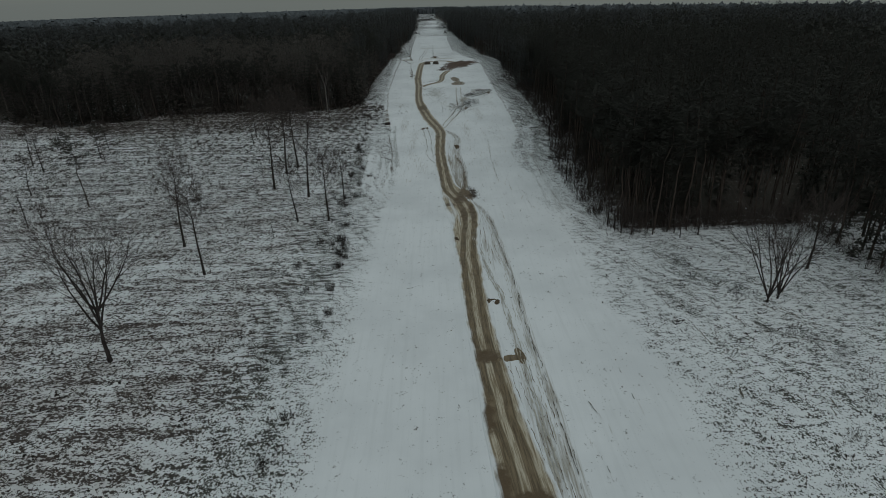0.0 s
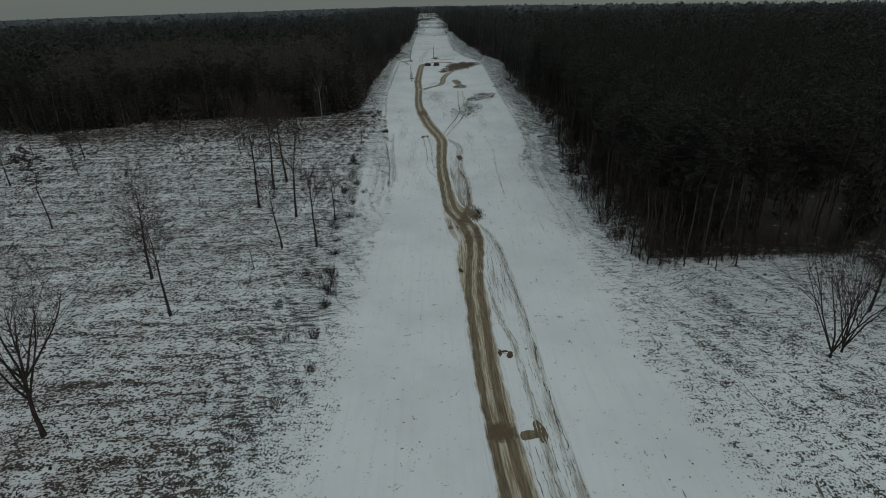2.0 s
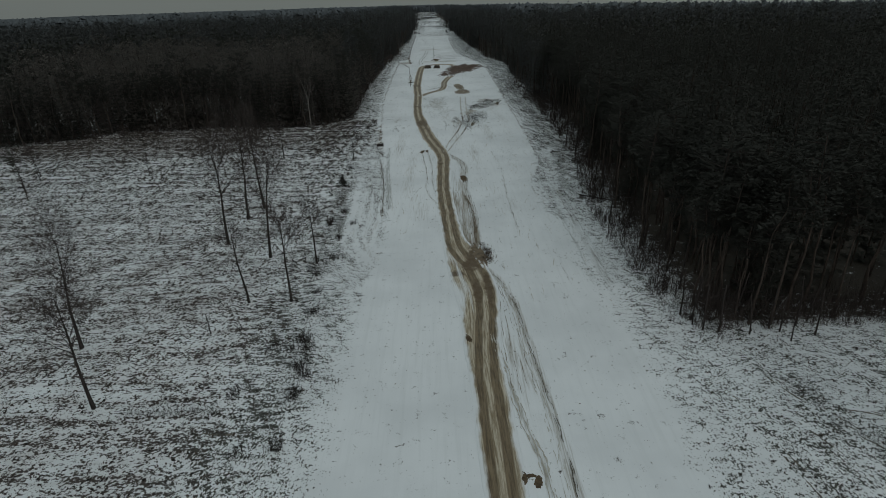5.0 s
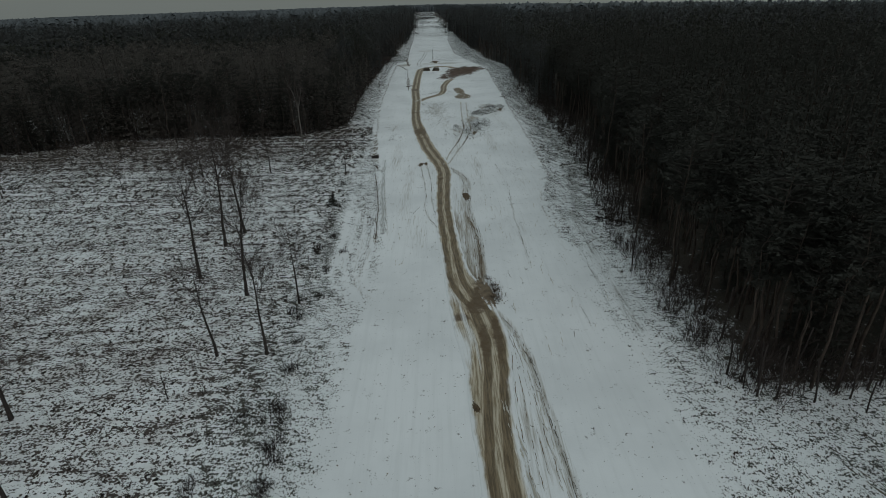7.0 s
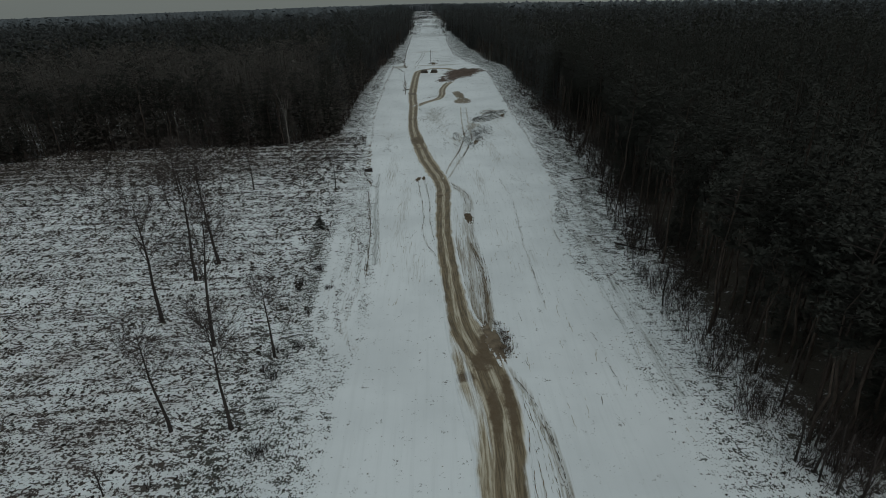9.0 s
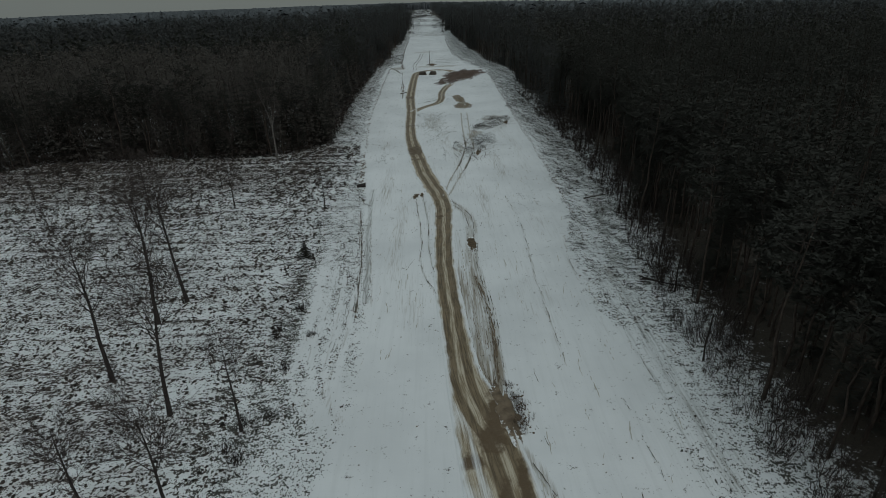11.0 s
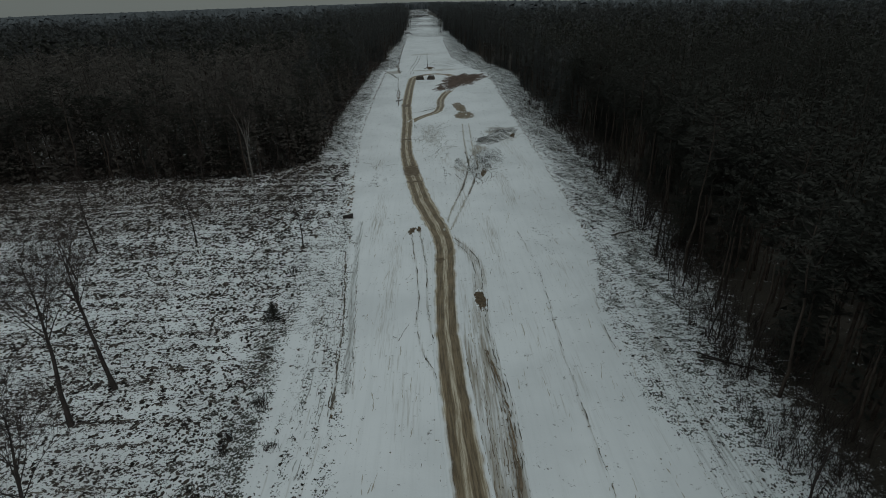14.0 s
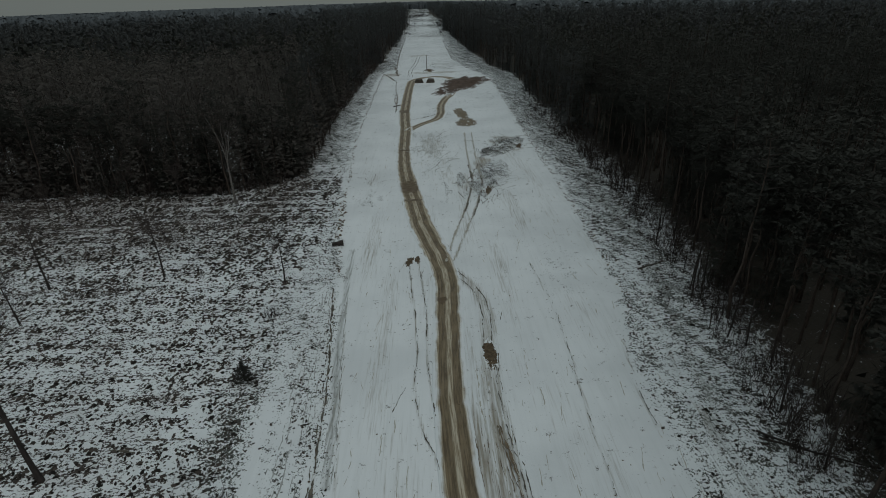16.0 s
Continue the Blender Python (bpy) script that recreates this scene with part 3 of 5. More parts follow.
# ---- the muddy track ----
def strip(name, line, step, across, material, label, rut_width=0.50):
    """A rutted strip along a line of (y, x, width), with ragged sides that dip under the snow."""
    t = np.asarray(line, dtype=float)
    seg = np.concatenate([[0], np.cumsum(np.hypot(np.diff(t[:, 0]), np.diff(t[:, 1])))])
    s = np.arange(0, seg[-1], step)
    cy, cx, w = (np.interp(s, seg, t[:, i]) for i in (0, 1, 2))
    k = np.ones(9) / 9
    for a in (cx, w):
        a[4:-4] = np.convolve(a, k, "valid")
    ty, tx = np.gradient(cy), np.gradient(cx)
    ln = np.hypot(tx, ty)
    u = np.linspace(-1, 1, across)
    half = w / 2 + 0.75
    ragged = 0.16 * waves(s, s * 0.3, 4.0, 11) + 0.04 * waves(s, s * 0.7, 1.2, 12)
    S, U = np.meshgrid(s, u, indexing="ij")
    off = U * half[:, None]
    px, py = cx[:, None] + off * (ty / ln)[:, None], cy[:, None] - off * (tx / ln)[:, None]
    gauge = np.clip(0.30 * w, 0.72, 0.88)[:, None]
    wob = 0.10 * waves(S, S, 11, 21)
    main = line is TRACK
    ridge = lerp(cy, RIDGE)[:, None] * main
    lanes_end = lerp(cy, LANES_END)[:, None] if main else -9.0
    rut = np.exp(-((np.abs(off + wob - ridge) - gauge) / rut_width) ** 4)
    wide = np.clip((w[:, None] - 3.4) / 1.2, 0, 1)
    rut = np.maximum(rut, wide * np.clip((ridge - 0.25 - off) / 0.3, 0, 1) * np.clip((off - lanes_end) / 0.3, 0, 1) * np.clip(0.8 + 0.4 * waves(off, S * 0.12, 2.2, 31), 0, 1))
    rut = np.maximum(rut, np.clip(waves(S, off * 3, 9, 33) * 0.7 - 0.5, 0, 0.7))
    edge = np.clip((np.abs(off) - w[:, None] / 2 + 0.20 + ragged[:, None] * np.sign(U)) / 0.75, 0, 1)
    isles = wide * np.clip((lanes_end - off) / 0.35, 0, 1) * np.clip(0.36 + 0.75 * waves(off * 1.3, S * 0.16, 1.5, 37), 0, 0.95)
    edge = np.maximum(edge, isles)
    soak = np.zeros_like(px)
    for sx, sy, rx, ry in SOAKED:
        soak = np.maximum(soak, np.clip(1.35 - np.hypot((px - sx) / rx, (py - sy) / ry), 0, 1))
    z = lie(px, py) - 0.10 * rut + 0.05 * waves(px, py, 0.8, 15) * 0.5 + 0.02
    z += 0.07 * np.exp(-((np.abs(off) - w[:, None] / 2) / 0.25) ** 2) - 0.34 * np.clip(np.abs(U) - 0.93, 0, 1) / 0.07
    ids = np.arange(S.size).reshape(S.shape)
    f = np.stack([ids[:-1, :-1], ids[:-1, 1:], ids[1:, 1:], ids[1:, :-1]], -1).reshape(-1, 4)[:, ::-1]
    ob = new(name, raw_mesh(name, np.stack([px, py, z], -1).reshape(-1, 3), f, material, {"rut": rut.ravel(), "edge": edge.ravel(), "soak": soak.ravel(), "along": S.ravel(), "across": off.ravel()}, True))
    return tagged(ob, label, "dirt track", kind="structure")


SOAKED = [(-0.45, 169.0, 0.9, 1.0), (5.0, 55.5, 2.2, 1.6), (4.7, 114.6, 1.5, 4.2), (3.8, 111.4, 1.7, 2.4), (1.6, 108.5, 1.3, 1.3), (6.1, 104, 0.7, 6), (4.4, 103, 0.7, 5), (-6.2, 217, 3.0, 5.0), (4.0, 45.3, 1.0, 3.4), (7.2, 34, 2.6, 2.0), (4.6, 36, 1.0, 3), (-5.3, 209, 3, 0.7), (-8.4, 247, 2.5, 1.0), (-9.9, 298, 3, 3), (6.5, 336, 3, 8)]
strip("road", TRACK, 0.3, 33, MUD, "rutted wet brown mud track across the snow")


# ---- trees ----
def tube(path, radii, sides, capped=False):
    """A bent tapering tube; returns verts and triangles, closed at its thin end."""
    path = [Vector(p) for p in path]
    verts, faces = [], []
    for i, p in enumerate(path):
        d = (path[min(i + 1, len(path) - 1)] - path[max(i - 1, 0)]).normalized()
        a = d.orthogonal().normalized()
        if i:
            a = (prev - d * prev.dot(d)).normalized()
        prev = a
        b = d.cross(a)
        for k in range(sides):
            w = 2 * math.pi * k / sides
            verts.append(p + (a * math.cos(w) + b * math.sin(w)) * radii[i])
    for i in range(len(path) - 1):
        for k in range(sides):
            p, q = i * sides + k, i * sides + (k + 1) % sides
            faces += [(p, q, q + sides), (p, q + sides, p + sides)]
    if capped:
        for at, first, flip in ((path[0], 0, True), (path[-1], (len(path) - 1) * sides, False)):
            verts.append(at)
            for k in range(sides):
                p, q = first + k, first + (k + 1) % sides
                faces.append((len(verts) - 1, q, p) if flip else (len(verts) - 1, p, q))
    return [tuple(v) for v in verts], faces


class Soup:
    """Gathers triangles."""

    def __init__(self):
        self.v, self.f, self.n = [], [], 0

    def add(self, verts, faces):
        verts, faces = np.asarray(verts, dtype=np.float32).reshape(-1, 3), np.asarray(faces, dtype=np.int32).reshape(-1, 3)
        self.v.append(verts)
        self.f.append(faces + self.n)
        self.n += len(verts)

    def mesh(self, name, material, smooth=False):
        return raw_mesh(name, np.concatenate(self.v), np.concatenate(self.f), material, None, smooth)


def grow(rand, start, way, length, radius, level, limbs, twigs, spread_deg, up):
    """One limb with its side shoots; thick wood goes into limbs, thin into twigs."""
    n = 5 if level < 2 else 2
    pts, d = [start], way.normalized()
    for i in range(n):
        d = (d + Vector((rand.gauss(0, 0.10), rand.gauss(0, 0.10), up * 0.12 + rand.gauss(0, 0.05)))).normalized()
        pts.append(pts[-1] + d * length / n)
    radius = max(radius, 0.015)
    radii = [radius * (1 - 0.8 * i / n) for i in range(n + 1)]
    (limbs if level < 2 else twigs).add(*tube(pts, radii, (6, 4, 3, 3)[level]))
    if level >= 3:
        return
    count = (0, 8, 6, 0)[level]
    for c in range(count):
        t = rand.uniform(0.3, 1.0)
        i = min(int(t * n), n - 1)
        at = pts[i].lerp(pts[i + 1], t * n - i)
        axis = d.orthogonal().normalized()
        axis.rotate(Matrix.Rotation(rand.uniform(0, 6.28), 3, d))
        w = d.copy()
        w.rotate(Matrix.Rotation(radians(rand.uniform(0.6, 1.1) * spread_deg), 3, axis))
        grow(rand, at, w, length * rand.uniform(0.45, 0.8), radii[i] * 0.5, level + 1, limbs, twigs, spread_deg, up)


def bare_tree(x, y, height, style, seed, label, bark):
    """A leafless tree: a trunk that bends a little, limbs, and a haze of thin twigs."""
    rand = random.Random(seed)
    root = new("bare_tree")
    root.location = (x, y, float(lie(x, y)) - 0.05)
    trunk, limbs, twigs = Soup(), Soup(), Soup()
    r0 = (0.013 if style in ("vase", "fork", "clump") else 0.012) * height + 0.03
    fork = {"vase": 0.40, "birch": 0.9, "pole": 0.92, "broken": 0.97, "fork": 0.45, "clump": 0.05}[style]
    n = 9
    pts, d = [Vector((0, 0, 0))], Vector((rand.gauss(0, 0.035), rand.gauss(0, 0.035), 1))
    for i in range(n):
        d = (d + Vector((rand.gauss(0, 0.035), rand.gauss(0, 0.035), 0.1))).normalized()
        pts.append(pts[-1] + d * height * fork / n)
    tip = 0.55 if style in ("vase", "fork", "clump") else (0.7 if style == "broken" else 0.15)
    radii = [r0 * (1.25 if i == 0 else 1) * (1 - (1 - tip) * i / n) for i in range(n + 1)]
    trunk.add(*tube(pts, radii, 7))
    if style == "vase":
        for k in range(9):
            a = k * 2.4 + rand.uniform(-0.3, 0.3)
            lean = rand.uniform(0.15, 0.5)
            grow(rand, pts[-1 - k % 4], Vector((math.cos(a) * lean, math.sin(a) * lean, 1)), height * rand.uniform(0.42, 0.64), r0 * 0.5, 1, limbs, twigs, 36, 0.5)
    elif style == "clump":
        for k in range(6):
            a = k * 1.05 + rand.uniform(-0.3, 0.3)
            lean = rand.uniform(0.18, 0.55)
            grow(rand, pts[-1], Vector((math.cos(a) * lean, math.sin(a) * lean, 1)), height * rand.uniform(0.7, 0.95), r0 * 0.55, 1, limbs, twigs, 30, 0.5)
    elif style == "fork":
        for k in range(4):
            a = k * 1.6 + 0.3
            grow(rand, pts[-1 - k % 2], Vector((math.cos(a) * 0.15, math.sin(a) * 0.15, 1)), height * rand.uniform(0.4, 0.56), r0 * 0.5, 1, limbs, twigs, 30, 0.6)
    elif style == "birch":
        for k in range(16):
            t = rand.uniform(0.52, 1.0)
            i = min(int(t * n), n - 1)
            a = k * 2.4
            grow(rand, pts[i].lerp(pts[i + 1], t * n - i), Vector((math.cos(a), math.sin(a), rand.uniform(0.9, 1.8))), height * 0.30 * (1.35 - t * 0.8), max(0.02, radii[i] * 0.4), 1, limbs, twigs, 38, 0.5)
    elif style == "pole":
        for k in range(11):
            t = rand.uniform(0.45, 1.0)
            i = min(int(t * n), n - 1)
            a = k * 2.4 + rand.uniform(-0.4, 0.4)
            grow(rand, pts[i].lerp(pts[i + 1], t * n - i), Vector((math.cos(a), math.sin(a), rand.uniform(0.5, 1.3))), height * 0.24 * (1.3 - t * 0.7), max(0.015, radii[i] * 0.4), 1, limbs, twigs, 40, 0.5)
    else:
        for k in range(4):
            t, a = rand.uniform(0.4, 0.9), k * 1.9
            i = min(int(t * n), n - 1)
            grow(rand, pts[i], Vector((math.cos(a), math.sin(a), 0.4)), height * 0.22, radii[i] * 0.4, 2, limbs, twigs, 40, 0.2)
        if not limbs.v:
            limbs.add(*tube([pts[5], pts[5] + Vector((0.3, 0.1, 0.5))], [0.05, 0.02], 4))
    stem = part("trunk", trunk.mesh("trunk", bark, True), root)
    for v, f, n0 in zip(limbs.v, limbs.f, np.cumsum([0] + [len(k) for k in limbs.v])):
        part("limb", raw_mesh("limb", v, f - n0, bark, None, True), root)
    if twigs.v:
        tagged(part("twig_crown", twigs.mesh("twig_crown", TWIGS), root, "fine reddish brown twigs"), kind="stuff")
    return tagged(root, label, "tree", "bare trees left on the cleared field")


TREES = [
    (-41.5, 57.1, 18, "vase"), (44.4, 65.9, 12.5, "clump"), (46.3, 66.8, 11.5, "clump"), (55.7, 75.5, 13, "pole"),
    (-46.4, 91.6, 16.3, "birch"), (-38.5, 80.1, 15, "birch"), (-38.3, 122.6, 19, "birch"), (-38.4, 134.6, 20, "birch"),
    (-29.2, 116.5, 18, "birch"), (-28.3, 101.7, 12.5, "pole"), (-22.2, 101.6, 14, "birch"), (-21.0, 113.8, 11, "pole"),
    (-36.7, 140.1, 19.5, "birch"), (-81.9, 102.7, 7, "broken"), (-104.8, 143.4, 12, "pole"), (-96.6, 156.0, 10, "pole"),
    (-100.9, 168.2, 8, "pole"), (-73.7, 168.4, 5.3, "pole"), (-42.5, 179.3, 10.5, "pole"), (-23.2, 175.4, 8.5, "pole"),
    (-88.4, 187.0, 6.5, "pole"), (-77.7, 208.2, 4, "broken"), (-93.1, 196.7, 5.3, "pole"), (-87.3, 194.9, 5.7, "pole"),
    (-81.7, 192.0, 6.3, "pole"), (-58.2, 176.5, 12.5, "pole"), (-56.2, 166.9, 9, "pole"), (-63.0, 211.6, 9, "pole"),
    (-78.4, 210.0, 5.4, "pole"), (-71.8, 219.5, 15, "pole"), (-41.2, 210.5, 19, "fork"), (-31.0, 94.0, 3.0, "broken"),
    (-95.0, 123.5, 9, "pole"), (-98.5, 191.0, 6, "pole"), (-53.3, 212.5, 9, "pole"), (-98.9, 165.0, 8, "pole"), (-73.4, 209.0, 4, "broken"), (-112.0, 150.0, 12, "pole"), (-118.0, 172.0, 9, "pole"), (-48.7, 190.4, 5.5, "broken"),
]
KINDS = {"vase": "leafless spreading tree with a broad fan of branches in the snow", "clump": "leafless tree with several stems rising from one foot in the snow", "birch": "tall leafless birch with a thin reddish crown on the cleared field",
         "pole": "slender leafless young tree standing in the snowy field", "fork": "tall leafless forked birch", "broken": "short broken dead stem standing in the snowy field"}
for i, (x, y, h, style) in enumerate(TREES):
    pale = y > 205 and h > 9
    bare_tree(x, y, h, style, 100 + i, "pale-barked leafless birch at the edge of the dark wood" if pale else KINDS[style], BIRCH_BARK if pale else GREY_BARK)


for i in range(46):
    r9 = random.Random(900 + i)
    if i < 18:
        x, y = r9.uniform(30.5, 46), r9.uniform(88, 95)
    else:
        y = r9.uniform(95, 235)
        x = float(lerp(y, WOOD_RIGHT)) + r9.uniform(-1.5, 3.0)
    tagged(bare_tree(x, y, r9.uniform(3.5, 7.5), "broken", 930 + i, "thin leafless sapling at the edge of the wood", GREY_BARK), group="saplings along the wood edge")


# ---- pines ----
def tufts(rand, soup, centre, size, count, flat=0.7, slim=1.0):
    """Needle sprays: slim pointed leaves about a centre."""
    v, f = [], []
    for c in range(count):
        a, e = rand.uniform(0, 6.28), rand.uniform(-0.5, 1.0)
        d = Vector((math.cos(a) * math.cos(e), math.sin(a) * math.cos(e), math.sin(e) * flat))
        s = d.cross(Vector((rand.gauss(0, 1), rand.gauss(0, 1), rand.gauss(0, 1)))).normalized()
        w, ln = size * slim * rand.uniform(0.10, 0.20), size * rand.uniform(0.45, 0.85)
        b = centre + Vector((rand.gauss(0, 0.45), rand.gauss(0, 0.45), rand.gauss(0, 0.32))) * size
        k = len(v)
        v += [b - s * w, b + s * w, b + d * ln]
        f.append((k, k + 1, k + 2))
    soup.add([tuple(p) for p in v], f)


def pine_meshes(seed, height, kind):
    """Trunk, limbs and crown of a forest pine (bare below, a ragged crown above) or of a spruce."""
    rand = random.Random(seed)
    trunk, limbs, crown = Soup(), Soup(), Soup()
    bend = [Vector((rand.gauss(0, 0.12) * i, rand.gauss(0, 0.12) * i, height * i / 6)) for i in range(7)]
    r0 = 0.008 * height + 0.02
    trunk.add(*tube(bend, [r0 * (1.2 if i == 0 else 1) * (1 - 0.85 * i / 6) for i in range(7)], 7))

    def stem(t):
        i = min(int(t * 6), 5)
        return bend[i].lerp(bend[i + 1], t * 6 - i)

    if kind == "pine":
        for k in range(20):
            t = 0.56 + 0.42 * (k + rand.random()) / 20
            a = k * 2.4 + rand.uniform(-0.5, 0.5)
            reach = height * (0.03 + 0.12 * math.sin(math.pi * min(1, (1.04 - t) / 0.5))) * rand.uniform(0.7, 1.25)
            p, q = stem(t), stem(t) + Vector((math.cos(a) * reach, math.sin(a) * reach, reach * rand.uniform(0.1, 0.55)))
            limbs.add(*tube([p, p.lerp(q, 0.5) + Vector((0, 0, -0.15)), q], [0.06, 0.04, 0.015], 3))
            tufts(rand, crown, q, 0.85, 30)
            tufts(rand, crown, p.lerp(q, 0.6), 0.8, 22)
        tufts(rand, crown, stem(1.0), 1.0, 24)
        for k in range(7):
            t, a = rand.uniform(0.2, 0.55), rand.uniform(0, 6.28)
            p = stem(t)
            limbs.add(*tube([p, p + Vector((math.cos(a) * 0.9, math.sin(a) * 0.9, -0.1))], [0.035, 0.01], 3))
    else:
        tiers = 15
        for k in range(tiers):
            t = 0.08 + 0.9 * k / tiers
            reach = height * 0.17 * (1.02 - t) ** 0.8
            for j in range(6):
                a = j * 1.047 + k * 0.5 + rand.uniform(-0.25, 0.25)
                p = stem(t)
                q = p + Vector((math.cos(a) * reach, math.sin(a) * reach, -reach * 0.35)) * rand.uniform(0.75, 1.15)
                if j < 3:
                    limbs.add(*tube([p, q], [0.035, 0.008], 3))
                tufts(rand, crown, p.lerp(q, rand.uniform(0.4, 0.9)), 0.26 * reach + (0.22 if height > 5 else 0.06), 20 if height > 5 else 12, 0.4)
        tufts(rand, crown, stem(0.99), 0.5 if height > 5 else 0.2, 6)
    return trunk.mesh("trunk", PINE_BARK, True), limbs.mesh("limbs", GREY_BARK), crown.mesh("crown", NEEDLES)


def pine_thing(meshes, name, label, group):
    root = new(name)
    for key, me in zip(("trunk", "branchwork", "crown"), meshes):
        ob = part(key, me, root)
        if key != "trunk":
            tagged(ob, kind="stuff")
    return tagged(root, label, "tree", group)


models = [pine_thing(pine_meshes(40 + i, 21 + (i % 3) * 1.5, "pine" if i < 5 else "spruce"), "pine_tree" if i < 5 else "spruce_tree",
                     "tall dark pine with a bare trunk at the wood edge" if i < 5 else "dark green spruce at the edge of the wood", "trees along the edge of the wood") for i in range(7)]
rand = random.Random(7)
edge_spots = []
for y in np.arange(93, 262, 2.0):
    for band, depth in ((0, 2.8), (1, 6.3), (2, 10)):
        if rand.random() < (0.20, 0.70, 0.85)[band]:
            edge_spots.append((float(lerp(y, WOOD_RIGHT)) + depth + 0.4 + (1.5 if 190 < y < 262 else 0) + rand.uniform(-1.6, 1.8), y + rand.uniform(-0.8, 0.8)))
for x in np.arange(36, 66, 3.0):
    edge_spots += [(x + rand.uniform(-1, 1), 95.2 + rand.uniform(-1, 2.5)), (x + rand.uniform(-1, 1), 99 + rand.uniform(-2, 2))]
for y in np.arange(62, 92, 3.2):
    edge_spots += [(67 + rand.uniform(-1, 1.5), y), (71.5 + rand.uniform(-1, 1.5), y + rand.uniform(-1, 1))]
for x in np.arange(-165, -32, 3.0):
    ye = float(np.interp(x, [p[0] for p in FIELD_END], [p[1] for p in FIELD_END]))
    edge_spots += [(x + rand.uniform(-1, 1), ye + 1 + rand.uniform(-0.8, 1.5)), (x + rand.uniform(-1, 1), ye + 4.8 + rand.uniform(-1.5, 1.5))]
for y in np.arange(232, 330, 3.0):
    edge_spots.append((float(lerp(y, WOOD_LEFT)) - 2 + rand.uniform(-1.5, 1), y))
used = [False] * len(models)
for x, y in edge_spots:
    k = rand.choice((0, 1, 2, 3, 4, 5, 5, 6, 6, 6) if x < 0 else (0, 0, 1, 1, 2, 3, 3, 4, 5, 6))
    s = rand.uniform(0.8, 1.08)
    m = pose(x, y, float(lie(x, y)) - 0.1, 0, 0, rand.uniform(0, 360)) @ Matrix.Diagonal((s, s, s, 1))
    if used[k]:
        copy_thing(models[k], m)
    else:
        used[k], models[k].matrix_basis = True, m

for x, y, s in ((-76.4, 114.3, 0.92), (-92.0, 150.0, 0.62)):
    tagged(copy_thing(models[3], pose(x, y, float(lie(x, y)) - 0.1, 0, 0, 40) @ Matrix.Diagonal((s, s, s, 1))), "lone dark pine with a small crown on the cleared field", group="bare trees left on the cleared field")


# ---- the woods behind, too many to count ----
def cheap_pine(seed, tall, sprays, leaf, per, slim, low=0.5):
    """A lighter pine for the depth of the wood: a thin trunk and a crown of sprays."""
    rand = random.Random(seed)
    s, stem = Soup(), Soup()
    stem.add(*tube([(0, 0, 0), (0.1, 0.1, tall * 0.97)], [0.17, 0.03], 3))
    for k in range(sprays):
        t = rand.uniform(low, 1.0)
        r = tall * (0.02 + 0.13 * math.sin(math.pi * min(1, (1.05 - t) / (1.05 - low)))) * rand.uniform(0.2, 1.0)
        a = rand.uniform(0, 6.28)
        tufts(rand, s, Vector((math.cos(a) * r, math.sin(a) * r, tall * t)), leaf, per, 0.5, slim)
    return (np.concatenate(s.v), np.concatenate(s.f)), (np.concatenate(stem.v), np.concatenate(stem.f))


def cheap_spruce(seed, tall, leaf):
    """A light spruce, clothed to the ground."""
    rand = random.Random(seed)
    s, stem = Soup(), Soup()
    stem.add(*tube([(0, 0, 0), (0, 0, tall * 0.95)], [0.15, 0.02], 3))
    for k in range(26):
        t = 0.03 + 0.95 * k / 26
        r, a = tall * 0.13 * (1.05 - t) * rand.uniform(0.4, 1.0), k * 2.4
        tufts(rand, s, Vector((math.cos(a) * r, math.sin(a) * r, tall * t)), leaf * (1.15 - 0.7 * t), 9, 0.4, 1.3)
    return (np.concatenate(s.v), np.concatenate(s.f)), (np.concatenate(stem.v), np.concatenate(stem.f))


def plant(models, spots, rng_, uneven=0.11):
    """Copies of light meshes over many spots, joined; gives verts and triangles."""
    V, F, n = [], [], 0
    pick = rng_.randint(0, len(models), len(spots))
    for k, (v, f) in enumerate(models):
        p = spots[pick == k]
        if not len(p):
            continue
        a, s = rng_.uniform(0, 6.28, len(p)), p[:, 2]
        c, sn = np.cos(a)[:, None], np.sin(a)[:, None]
        px = (v[None, :, 0] * c - v[None, :, 1] * sn) * s[:, None] + p[:, 0:1]
        py = (v[None, :, 0] * sn + v[None, :, 1] * c) * s[:, None] + p[:, 1:2]
        pz = v[None, :, 2] * (s * rng_.uniform(0.99 - uneven, 0.99 + uneven, len(p)))[:, None] + lie(p[:, 0], p[:, 1])[:, None]
        V.append(np.stack([px, py, pz], -1).reshape(-1, 3))
        F.append((f[None] + (np.arange(len(p)) * len(v))[:, None, None] + n).reshape(-1, 3))
        n += len(p) * len(v)
    return np.concatenate(V), np.concatenate(F)


def scatter(rng_, x0, x1, y0, y1, gap, test):
    gx, gy = np.meshgrid(np.arange(x0, x1, gap), np.arange(y0, y1, gap))
    gx, gy = gx + rng_.uniform(-0.42, 0.42, gx.shape) * gap, gy + rng_.uniform(-0.42, 0.42, gy.shape) * gap
    ok = test(gx, gy)
    return np.stack([gx[ok], gy[ok], rng_.uniform(0.8, 1.12, ok.sum())], -1)


def deep(x, y, inset):
    """In the woods, and this far behind their edge."""
    return in_woods(x, y) & in_woods(x - inset, y) & in_woods(x + inset, y) & in_woods(x, y - inset)


